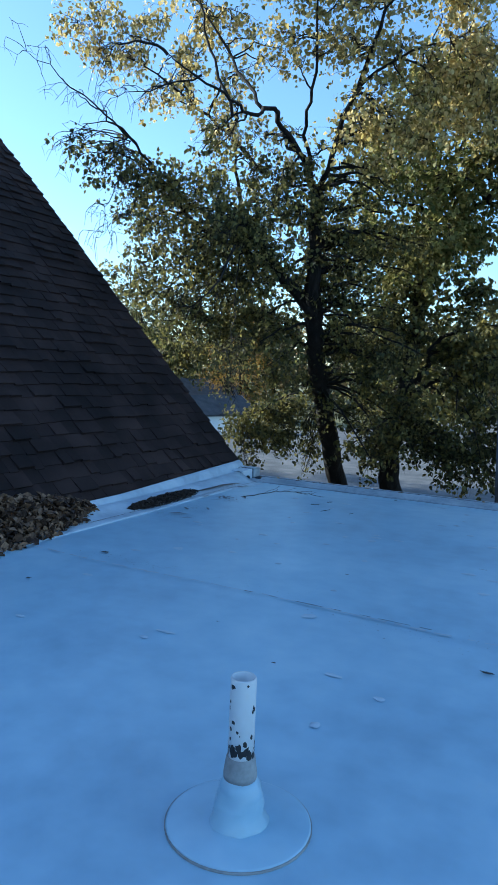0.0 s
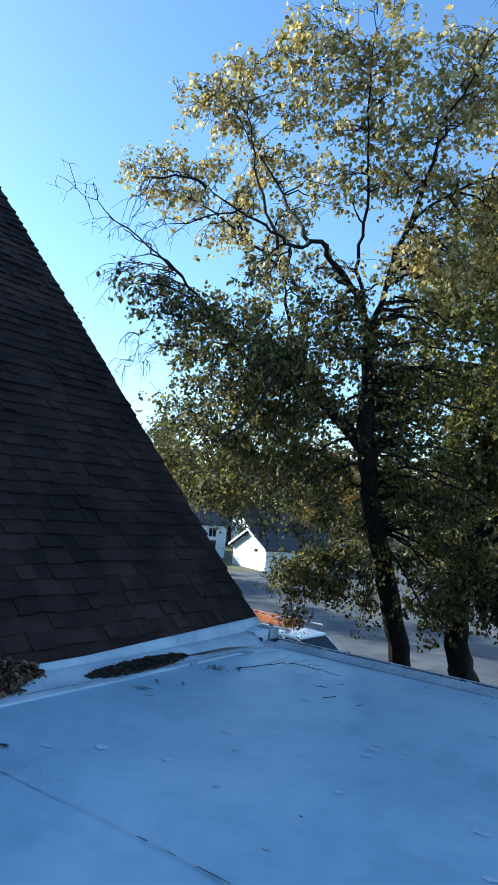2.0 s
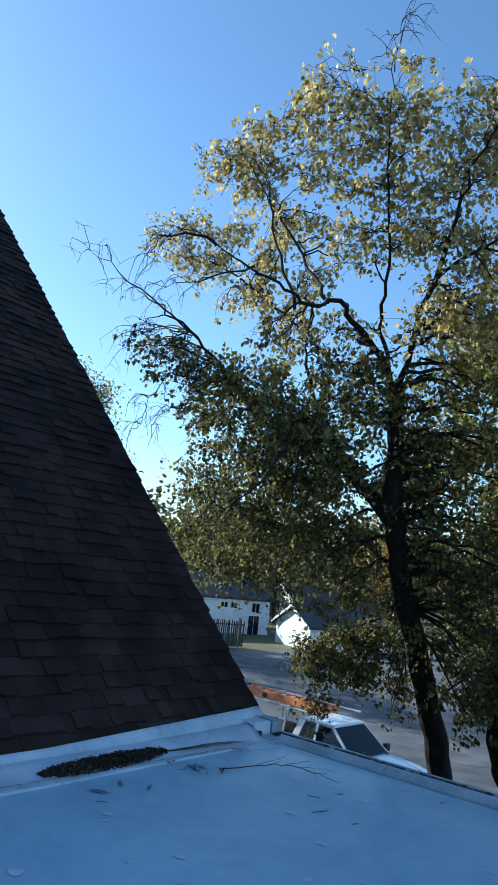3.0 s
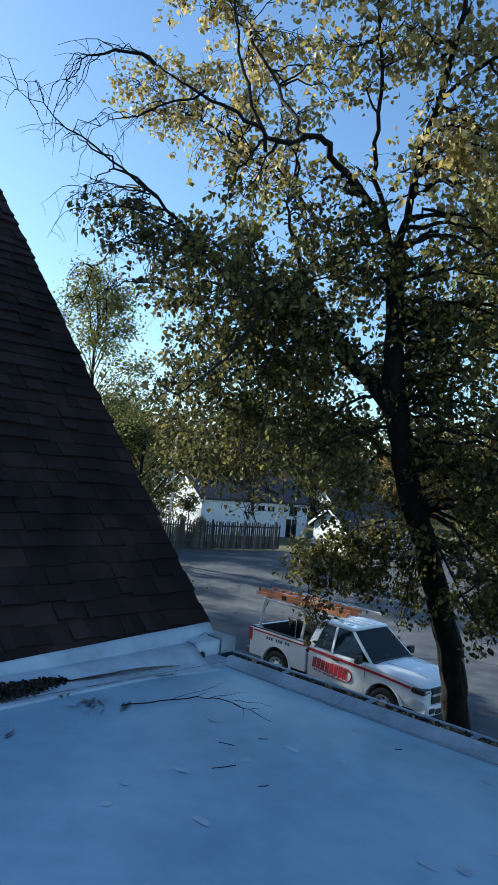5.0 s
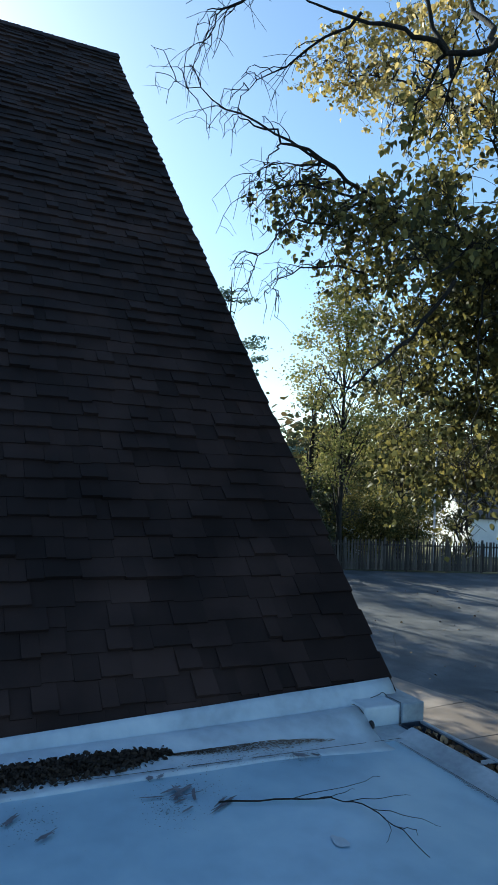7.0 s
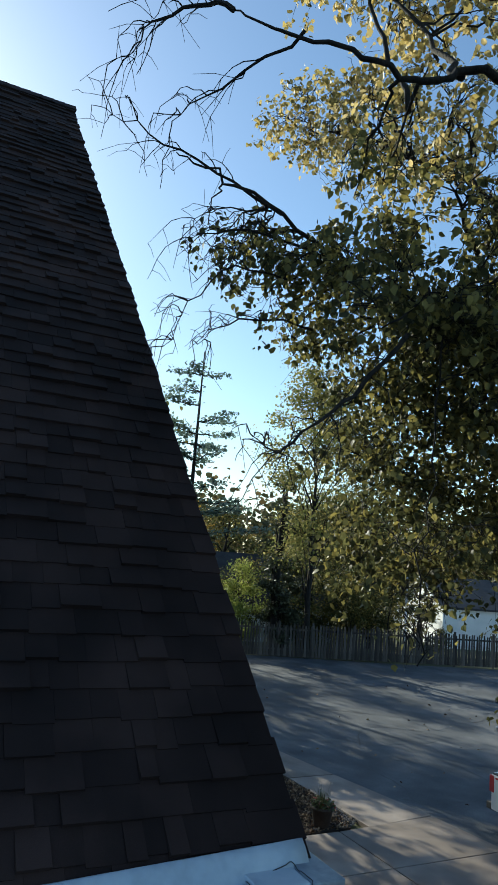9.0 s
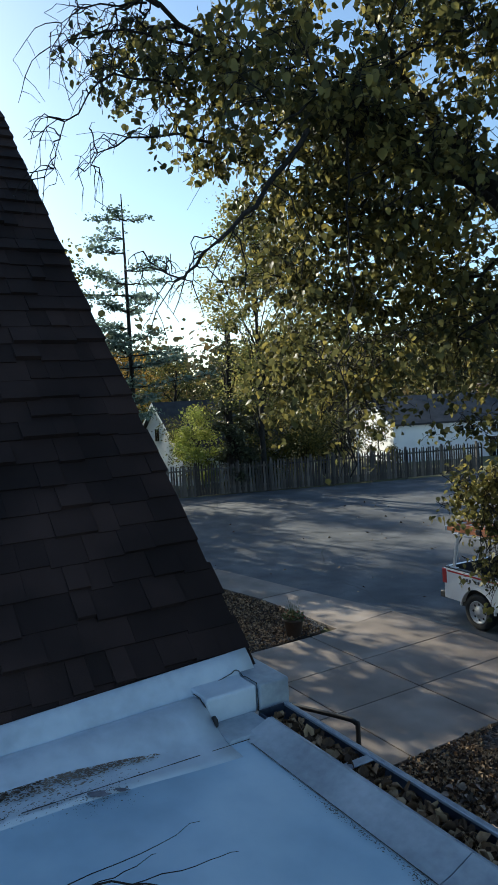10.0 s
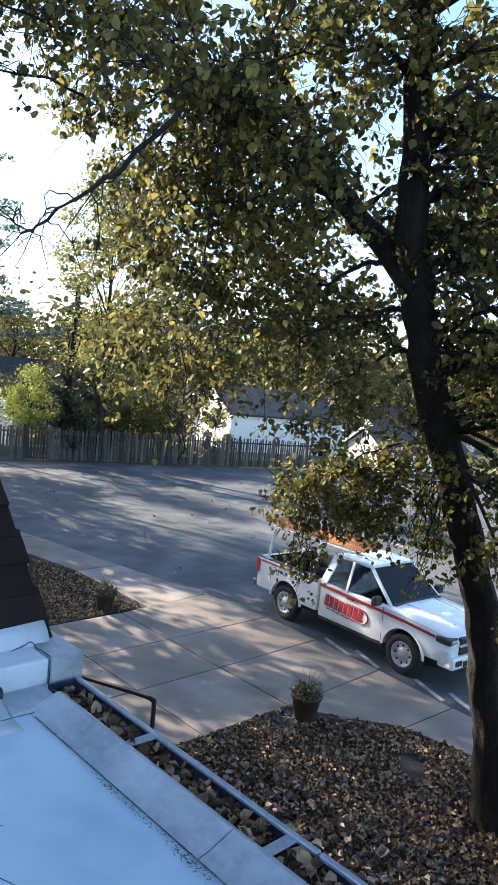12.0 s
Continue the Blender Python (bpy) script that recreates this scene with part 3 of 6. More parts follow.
for p in bpy.data.objects["boot"].data.vertices:
    if 0.005 < p.co.z < 0.125:
        p.co += Vector((p.co.x, p.co.y, 0)).normalized() * (0.009 * noise.noise((p.co.x * 30, p.co.y * 30, p.co.z * 45)))
part("collar", lathe([(0.0435, 0.126), (0.0445, 0.14), (0.041, 0.165), (0.038, 0.185), (0.034, 0.187)], 28), M_RUBBERGREY, vent, "grey split rubber collar")
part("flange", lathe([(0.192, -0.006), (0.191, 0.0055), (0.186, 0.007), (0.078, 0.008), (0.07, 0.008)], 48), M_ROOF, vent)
part("flange_rim", lathe([(0.1945, -0.006), (0.1945, 0.003), (0.192, 0.0035), (0.192, -0.006)], 48), M_RUBBERGREY, vent)
rng = random.Random(3)
for k in range(90):
    a = rng.uniform(0, 6.28)
    z = 0.188 + abs(rng.gauss(0, 0.032)) if k > 14 else rng.uniform(0.26, 0.39)
    s = rng.uniform(0.002, 0.008) * (1.5 if z < 0.225 else 0.7)
    bb = bmesh.new()
    ring = []
    for i in range(7):
        t = 6.283 * i / 7
        rr = s * rng.uniform(0.6, 1.3)
        aa = a + rr * math.cos(t) / 0.034
        ring.append(bb.verts.new((0.0346 * math.cos(aa), 0.0346 * math.sin(aa), z + 1.5 * rr * math.sin(t))))
    bb.faces.new(ring)
    part("paint_chip", bb, M_CRACK, vent)


def litter_pile(name, label, xa, ya, xb, yb, wid, high, count, mat, size, seed):
    """A long heap of leaves between two points of the roof."""
    g = np.random.default_rng(seed)
    t = g.uniform(0, 1, count)
    w = np.clip(g.normal(0, 0.4, count), -1, 1)
    hump = np.sin(np.pi * np.clip(t, 0.02, 0.98)) ** 0.5
    dx, dy = xb - xa, yb - ya
    ln = math.hypot(dx, dy)
    c = np.stack([xa + dx * t - dy / ln * w * wid * hump, ya + dy * t + dx / ln * w * wid * hump, 0.004 + high * hump * (1 - w * w) * g.uniform(0, 1, count)], 1)
    v, q = leaf_cards(c, size, seed + 1, 0.05, 0.7)
    ob = quads_mesh(name, v, q, mat)
    return tagged(ob, label, "leaves", kind="stuff")


litter_pile("leaf_heap", "heap of dry brown leaves against the roof foot", -3.72, 4.42, -3.62, 1.6, 0.34, 0.27, 13000, M_DRYLEAF, 0.05, 21)
litter_pile("leaf_debris", "flat dark wet leaf debris along the flashing", -3.53, 4.72, -3.58, 5.78, 0.13, 0.035, 5200, M_MULCH, 0.022, 31)
rng = random.Random(8)
twig = thing("fallen_twig", "thin dead branch lying on the white roof", "twig", pose(0, 0, 0))
tv, tq = [], []
main = smooth_line([(-3.07, 5.8, 0.008), (-2.99, 6.07, 0.012), (-2.88, 6.29, 0.014), (-2.69, 6.34, 0.01), (-2.47, 6.325, 0.004)], 5, 0.003, rng)
tube_data(main, [0.0036 - 0.0022 * i / (len(main) - 1) for i in range(len(main))], 6, tv, tq)
for a, e in ((5, (-3.03, 6.52, 0.02)), (9, (-2.86, 6.55, 0.01)), (13, (-2.6, 6.24, 0.004)), (12, (-2.62, 6.5, 0.006)), (7, (-2.98, 6.36, 0.012)), (15, (-2.6, 6.38, 0.004))):
    s = smooth_line([main[a], (main[a] + Vector(e)) / 2 + Vector((0.02, 0.02, 0.01)), e], 4, 0.003, rng)
    tube_data(s, [0.0017 - 0.001 * i / (len(s) - 1) for i in range(len(s))], 5, tv, tq)
raw("stem", tv, tq, M_BARK, twig)
for xa, ya, xb, yb in ((-2.43, 5.9, -2.36, 5.93), (-2.24, 5.67, -2.2, 5.78), (-2.35, 6.09, -2.32, 6.13), (-2.0, 5.71, -1.98, 5.75), (-1.87, 6.57, -1.85, 6.6), (-0.62, 4.9, -0.42, 5.2)):
    tube("twig_bit", [(xa, ya, 0.004), ((xa + xb) / 2 + 0.008, (ya + yb) / 2, 0.006), (xb, yb, 0.004)], 0.0022, M_BARK, None, 5)
    tagged(bpy.context.scene.collection.objects[-1], "short bit of dead twig on the roof", "twig", "roof twigs")


def stain(x, y, rx, ry, seed, mat=M_STAIN, name="roof_stain", label="dirty grey smear on the white roof", z=0.0055, ang=0.0):
    """An irregular thin patch on the coating."""
    r = random.Random(seed)
    bb = bmesh.new()
    ring = []
    for i in range(22):
        t = 6.2832 * i / 22
        k = r.uniform(0.45, 1.15)
        u, w = rx * k * math.cos(t), ry * k * math.sin(t)
        ring.append(bb.verts.new((x + u * math.cos(ang) - w * math.sin(ang), y + u * math.sin(ang) + w * math.cos(ang), z)))
    bb.faces.new(ring)
    return tagged(part(name, bb, mat), label, "stain")


for i, (x, y, rx, ry) in enumerate(((-2.85, 3.57, 0.035, 0.02), (-2.84, 2.91, 0.02, 0.012), (-1.21, 2.63, 0.012, 0.007), (-0.44, 3.01, 0.03, 0.018), (-1.64, 2.91, 0.008, 0.005), (-1.4, 4.0, 0.015, 0.006), (-0.6, 4.6, 0.02, 0.008))):
    stain(x, y, rx, ry, 100 + i, M_CRACK, "debris_speck", "small dark speck of debris on the roof", 0.006)
rng = random.Random(77)
for i in range(13):
    u = rng.gauss(0, 0.085)
    stain(-3.2 + u, 5.7 + 0.5 * u + rng.gauss(0, 0.05), rng.uniform(0.025, 0.1), rng.uniform(0.005, 0.014), 130 + i, M_STAIN, "roof_stain", z=0.0056 + 0.0002 * i, ang=rng.gauss(2.2, 0.5))
for i, (x, y, rx, ry, an) in enumerate(((-3.38, 6.33, 0.05, 0.02, 1.2), (-3.36, 6.4, 0.03, 0.012, 0.9), (-3.15, 4.85, 0.08, 0.02, 0.5), (-3.0, 4.75, 0.05, 0.012, 0.7), (-3.2, 5.05, 0.06, 0.016, 2.4), (-3.05, 5.15, 0.06, 0.012, 2.2))):
    stain(x, y, rx, ry, 160 + i, M_STAIN, "roof_stain", z=0.0035 if y > 6.2 else 0.0058 + 0.0002 * i, ang=an)
# the lap joint of the membrane under the coating
v, q = [], []
for i in range(121):
    x = -3.3 + 4.6 * i / 120
    y = 3.41 - 0.02 * (x + 3.3) + 0.012 * math.sin(x * 3.1) + rng.gauss(0, 0.003)
    w = 0.003 + 0.006 * abs(math.sin(x * 1.7)) * rng.random()
    z = 0.005 + 0.006 * noise.noise((x * 0.7, y * 0.7, 1.0)) + 0.0025 * noise.noise((x * 2.6, y * 2.6, 4.0))
    v += [(x, y - w, z), (x, y + w, z)]
    if i and rng.random() < 0.8:
        q.append((2 * i - 2, 2 * i - 1, 2 * i + 1, 2 * i))
tagged(raw("lap_joint", v, q, M_LAP), "shallow grey lap joint line under the coating", "seam", kind="structure")
# cracked lap seams in the coating
crack = thing("seam_crack", "black broken lap seam in the roof coating", "seam", pose(0, 0, 0), kind="structure")
rng = random.Random(14)
for xa, ya, xb, yb, w, keep in ((-1.75, 3.382, -0.75, 3.362, 0.0025, 0.45), (-3.42, 6.925, 9.0, 6.925, 0.002, 1.0), (-3.43, 5.3, -3.385, 6.9, 0.0028, 0.9), (-3.48, 3.4, -3.43, 5.3, 0.0028, 0.5), (-1.0, 4.6, 0.3, 4.55, 0.0018, 0.2)):
    n = int(math.hypot(xb - xa, yb - ya) / 0.05)
    v, q = [], []
    for i in range(n):
        if rng.random() > keep:
            continue
        t0, t1 = i / n, (i + 1.05) / n
        ww = w * rng.uniform(0.7, 1.35)
        ux, uy = (xb - xa), (yb - ya)
        L = math.hypot(ux, uy)
        px, py = -uy / L * ww, ux / L * ww
        o = len(v)
        for t, sgn in ((t0, 1), (t0, -1), (t1, -1), (t1, 1)):
            v.append((xa + ux * t + px * sgn, ya + uy * t + py * sgn, 0.0085 - (0.036 if ya > 6.88 else 0.0)))
        q.append((o, o + 1, o + 2, o + 3))
    raw("crack", v, q, M_CRACK, crack)
for pts in ([(-3.775, 6.965, 0.069), (-3.785, 7.03, 0.079), (-3.795, 7.085, 0.09), (-3.765, 7.094, 0.074), (-3.72, 7.094, 0.078), (-3.648, 7.096, 0.078)], [(-3.648, 7.095, 0.078), (-3.639, 7.093, 0.03), (-3.638, 7.09, -0.03)], [(-3.75, 6.858, 0.062), (-3.7, 6.856, 0.066), (-3.655, 6.858, 0.05), (-3.63, 6.86, 0.02)]):
    tube("crack", smooth_line(pts, 4, 0.001, rng), 0.002, M_CRACK, crack, 5)
hole = part("drain_hole", lathe([(0.022, -0.004), (0.022, 0.004), (0.001, 0.004)], 16), M_CRACK)
hole.matrix_basis = pose(-3.575, 6.86, 0.012, 90, 0, 0)
tagged(hole, "small black round weep hole at the flashing end", "hole", kind="structure")

# small pale raised spots scattered over the coating
g = np.random.default_rng(63)
v, q = [], []
for k in range(70):
    x, y = g.uniform(-2.9, 1.6), g.uniform(4.2, 6.7)
    if k > 45:
        x, y = g.uniform(-3.2, 1.0), g.uniform(2.2, 4.2)
    rx, ry = g.uniform(0.018, 0.05), g.uniform(0.012, 0.032)
    kk = min(1.0, max(0.0, (y - 6.2) / 0.7))
    zz = 0.0045 + 0.006 * noise.noise((x * 0.7, y * 0.7, 1.0)) - 0.036 * kk * kk * (3 - 2 * kk)
    o = len(v)
    v.append((x, y, zz + 0.0012))
    for i in range(12):
        a = 6.2832 * i / 12
        w = g.uniform(0.7, 1.2)
        v.append((x + rx * w * math.cos(a), y + ry * w * math.sin(a), zz - 0.004))
    q += [(o, o + 1 + i, o + 1 + (i + 1) % 12) for i in range(12)]
tagged(raw("coating_blisters", v, q, M_FLASH, smooth=True), "small pale raised spots on the roof coating", "blisters", kind="stuff")
# specks of dirt where water dries and along the open seam
g = np.random.default_rng(91)
v, q = [], []
for x, y, sx, sy, n in ((-3.2, 5.72, 0.1, 0.1, 90), (-3.42, 6.0, 0.03, 0.16, 120), (-3.08, 5.6, 0.07, 0.05, 70), (-3.38, 6.33, 0.05, 0.07, 110), (-3.2, 4.8, 0.1, 0.07, 80), (-3.15, 5.1, 0.08, 0.06, 60), (-2.85, 6.912, 0.12, 0.007, 70), (-2.5, 6.908, 0.06, 0.009, 60), (-1.9, 6.912, 0.2, 0.006, 50), (-2.4, 3.5, 0.3, 0.03, 60), (-3.62, 6.3, 0.03, 0.3, 160), (-3.6, 5.95, 0.03, 0.12, 60), (-0.4, 3.3, 0.5, 0.06, 40)):
    for k in range(4 * n):
        px, py = x + g.normal(0, sx), y + g.normal(0, sy)
        if px < -3.57:
            continue
        kk = min(1.0, max(0.0, (py - 6.2) / 0.7))
        z = 0.0058 - 0.036 * kk * kk * (3 - 2 * kk) + (0.006 if px < -3.45 else 0)
        rr, a0, el = 0.0007 + 0.0032 * g.random() ** 2, g.uniform(0, 6.28), g.uniform(0.3, 1.0)
        o = len(v)
        for i in range(6):
            a = 6.2832 * i / 6
            ux, uy = rr * math.cos(a), rr * el * math.sin(a)
            v.append((px + ux * math.cos(a0) - uy * math.sin(a0), py + ux * math.sin(a0) + uy * math.cos(a0), z))
        q.append(tuple(range(o, o + 6)))
tagged(raw("dirt_specks", v, q, M_DIRT), "scattered grey dirt specks on the white roof", "dirt", kind="stuff")
v, q = [], []
for k in range(2600):
    py = g.uniform(5.75, 6.7)
    px = -3.56 + abs(g.normal(0, 0.045)) * math.sin(math.pi * (py - 5.7) / 1.05)
    kk = min(1.0, max(0.0, (py - 6.2) / 0.7))
    z = 0.0062 - 0.036 * kk * kk * (3 - 2 * kk) + 0.006
    rr, o = g.uniform(0.001, 0.0038), len(v)
    v += [(px + rr * math.cos(1.047 * i), py + 1.8 * rr * math.sin(1.047 * i), z) for i in range(6)]
    q.append(tuple(range(o, o + 6)))
tagged(raw("silt_stain", v, q, M_BROWNDIRT), "brown silt stain along the foot of the flashing", "dirt", kind="stuff")
# ---- extension ladder leaning on the gutter ----
ladder = thing("extension_ladder", "dull grey aluminium ladder leaning on the roof edge", "ladder", pose(-1.1, 8.53, G, 13.4, 0, 0))
for x in (0.0, 0.42):
    rail = part("rail", box(x - 0.012, x + 0.03, -0.035, 0.035, 0.02, 5.28, 0.006, 1), M_ALU, ladder)
    part("rubber_foot", box(x - 0.02, x + 0.04, -0.045, 0.045, 0.0, 0.06, 0.008, 1), M_BLACK, rail)
for k in range(17):
    part("rung", box(0.03, 0.408, -0.017, 0.017, 0.3 + 0.3 * k - 0.017, 0.3 + 0.3 * k + 0.017, 0.006, 1), M_ALU, ladder)

# ---- planting beds ----
BED2 = [(-8.46, 7.05), (9.0, 7.05), (9.0, 14.85), (-1.0, 15.38), (-5.0, 15.53), (-6.95, 15.23), (-7.1, 15.18), (-7.72, 14.63), (-8.46, 14.18)]
BED1 = [(-26, 6.9), (-13.5, 6.9), (-13.5, 13.0), (-13.6, 14.6), (-15.0, 14.95), (-16.6, 14.8), (-20.2, 14.2), (-26, 12.8)]
for name, poly, lab in (("mulch_bed", BED2, "dark mulch bed strewn with fallen leaves before the building"), ("side_bed", BED1, "mulch bed with gravel and leaves beside the walk")):
    tagged(part(name, prism(poly, G - 0.045, G + 0.03), M_MULCH), lab, "bed", kind="structure")


def inside(px, py, poly):
    r = np.zeros(len(px), bool)
    j = len(poly) - 1
    for i in range(len(poly)):
        (xi, yi), (xj, yj) = poly[i], poly[j]
        r ^= ((yi > py) != (yj > py)) & (px < (xj - xi) * (py - yi) / (yj - yi + 1e-9) + xi)
        j = i
    return r


def scatter(poly, box4, n, seed):
    g = np.random.default_rng(seed)
    x, y = g.uniform(box4[0], box4[1], n), g.uniform(box4[2], box4[3], n)
    k = inside(x, y, poly)
    return x[k], y[k]


x, y = scatter(BED2, (-8.5, 1, 7.3, 15.8), 72000, 41)
dens = np.array([noise.noise((a * 0.8, b_ * 0.8, 3.0)) for a, b_ in zip(x, y)])
k = dens > -0.38
x, y = x[k], y[k]
v, q = leaf_cards(np.stack([x, y, np.full(len(x), G + 0.05)], 1), 0.058, 42, 0.0, 0.7)
tagged(quads_mesh("fallen_leaves", v, q, M_LITTER), "fallen tan and brown leaves over the mulch", "leaves", kind="stuff")
x, y = scatter(BED1, (-18, -13.5, 7, 15), 26000, 43)
v, q = leaf_cards(np.stack([x, y, np.full(len(x), G + 0.05)], 1), 0.052, 44, 0.0, 0.7)
tagged(quads_mesh("side_leaves", v, q, M_LITTER), "fallen brown leaves in the side bed", "leaves", kind="stuff")
x, y = scatter([(-26, 14.6), (-20, 16), (-13, 17.2), (-6, 17), (4, 16.6), (4, 30), (-30, 30)], (-28, 4, 14, 30), 260, 45)
v, q = leaf_cards(np.stack([x, y, np.full(len(x), G + 0.012)], 1), 0.08, 46, 0.0, 0.4)
tagged(quads_mesh("road_leaves", v, q, M_LITTER), "a few stray fallen leaves on the asphalt", "leaves", kind="stuff")


def stones(name, label, xs, ys, size, seed, z=G + 0.03):
    g = np.random.default_rng(seed)
    n = len(xs)
    oct_v = np.array([(1, 0, 0), (0, 1, 0), (-1, 0, 0), (0, -1, 0), (0, 0, 0.8), (0, 0, -0.5)])
    oct_f = np.array([(0, 1, 4), (1, 2, 4), (2, 3, 4), (3, 0, 4), (1, 0, 5), (2, 1, 5), (3, 2, 5), (0, 3, 5)])
    a = g.uniform(0, 6.28, n)
    s = size * g.uniform(0.5, 1.3, (n, 3))
    p = oct_v[None] * s[:, None] * g.uniform(0.75, 1.25, (n, 6, 3))
    rx = p[..., 0] * np.cos(a)[:, None] - p[..., 1] * np.sin(a)[:, None]
    ry = p[..., 0] * np.sin(a)[:, None] + p[..., 1] * np.cos(a)[:, None]
    p = np.stack([rx + xs[:, None], ry + ys[:, None], p[..., 2] + z], 2)
    f_ = (np.arange(n) * 6)[:, None, None] + oct_f[None]
    return tagged(quads_mesh(name, p.reshape(-1, 3), f_.reshape(-1, 3), M_ROCK), label, "gravel", kind="stuff")


g = np.random.default_rng(51)
t = g.uniform(0, 1, 5200)
ex, ey = [], []
for (xa, ya), (xb, yb), k in (((-8.4, 9.0), (-8.42, 14.1), 1700), ((-8.42, 14.15), (-7.7, 14.6), 600), ((-7.7, 14.6), (-7.0, 15.15), 600), ((-7.0, 15.15), (-5.0, 15.45), 1000), ((-13.6, 12.0), (-13.65, 14.5), 1100), ((-13.65, 14.5), (-15.0, 14.85), 600)):
    u = g.uniform(0, 1, k)
    off = np.abs(g.normal(0, 0.16, k))
    L = math.hypot(xb - xa, yb - ya)
    sg = 1 if xa > -10 else -1
    ex.append(xa + (xb - xa) * u + (yb - ya) / L * off * sg)
    ey.append(ya + (yb - ya) * u - (xb - xa) / L * off * (1 if xa > -10 else 1))
stones("edge_gravel", "grey gravel border of the mulch beds", np.concatenate(ex), np.concatenate(ey), 0.03, 52)
x, y = scatter(BED2, (-7.5, 1, 8.0, 13.5), 2600, 53)
k = np.array([noise.noise((a * 0.5, b_ * 0.5, 8.0)) for a, b_ in zip(x, y)]) > -0.05
stones("bed_rocks", "dark grey river rocks among the leaves", x[k], y[k], 0.075, 54, G + 0.035)
x, y = scatter(BED2, (-7.6, 1, 7.6, 12.6), 3900, 57)
v, q = leaf_cards(np.stack([x, y, np.full(len(x), G + 0.09)], 1), 0.1, 58, 0.0, 0.8)
tagged(quads_mesh("large_leaves", v, q, M_BIGLEAF), "large curled pale brown fallen leaves on the mulch", "leaves", kind="stuff")

# ---- handrail ----
handrail = thing("handrail", "black painted metal pipe handrail beside the walk", "handrail", pose(0, 0, 0))
tube("rail", smooth_line([(-10.2, 9.55, -2.6), (-8.47, 10.32, -2.6), (-7.75, 10.64, -2.6), (-7.6, 10.71, -2.63), (-7.58, 10.72, -2.75), (-7.58, 10.72, G + 0.02)], 4), 0.03, M_BLACK, handrail)
for x, y in ((-10.18, 9.56),):
    tube("post", [(x, y, G + 0.02), (x, y, -2.6)], 0.026, M_BLACK, handrail)

# ---- planters ----
def planter(x, y, seed, s, label):
    p = thing("planter", label, "planter", pose(x, y, G + 0.05))
    r0, h = 0.205 * s, 0.36 * s
    part("pot", lathe([(r0 * 0.72, 0), (r0 * 0.75, 0.01), (r0, h * 0.86), (r0 * 1.1, h * 0.87), (r0 * 1.12, h), (r0 * 1.0, h), (r0 * 0.97, h * 0.9), (0.001, h * 0.9)], 28), M_POT, p)
    part("soil", lathe([(r0 * 0.96, h * 0.88), (r0 * 0.9, h * 0.93), (0.001, h * 0.95)], 20), M_MULCH, p)
    r = random.Random(seed)
    v, q = [], []
    for k in range(46):
        a, ln, tilt = r.uniform(0, 6.28), r.uniform(0.3, 0.55) * s, r.uniform(0.1, 0.75)
        d = Vector((math.cos(a), math.sin(a), 0))
        base = Vector((0, 0, h * 0.9)) + d * r.uniform(0, 0.05)
        side = Vector((-d.y, d.x, 0)) * 0.006
        o = len(v)
        for t in (0, 0.35, 0.7, 1.0):
            pt = base + d * (math.sin(tilt) * ln * t) + Vector((0, 0, math.cos(tilt) * ln * t - 0.1 * ln * t * t))
            v += [pt - side * (1 - t * 0.9), pt + side * (1 - t * 0.9)]
        for i in range(3):
            q.append((o + 2 * i, o + 2 * i + 1, o + 2 * i + 3, o + 2 * i + 2))
    raw("grass_spikes", v, q, M_PLANT, p, "thin upright grass blades")
    g2 = np.random.default_rng(seed)
    n = 260
    a, rr = g2.uniform(0, 6.28, n), np.sqrt(g2.uniform(0, 1, n)) * r0 * 1.1
    c = np.stack([rr * np.cos(a), rr * np.sin(a), h * 0.9 + g2.uniform(0, 0.16, n) * s], 1)
    vv, qq = leaf_cards(c, 0.05, seed + 2, 0.1)
    quads_mesh("foliage", vv, qq, M_PLANT, p)
    c = c[:50] + np.array([0, 0, 0.03])
    vv, qq = leaf_cards(c, 0.035, seed + 3, 0.0)
    tagged(quads_mesh("flowers", vv, qq, M_FLOWER, p), "small faded red flowers", kind="stuff")


planter(-13.78, 14.0, 61, 1.05, "dark clay pot with spiky grass by the side bed")
planter(-8.05, 14.1, 62, 1.12, "dark clay pot with spiky grass and red flowers")

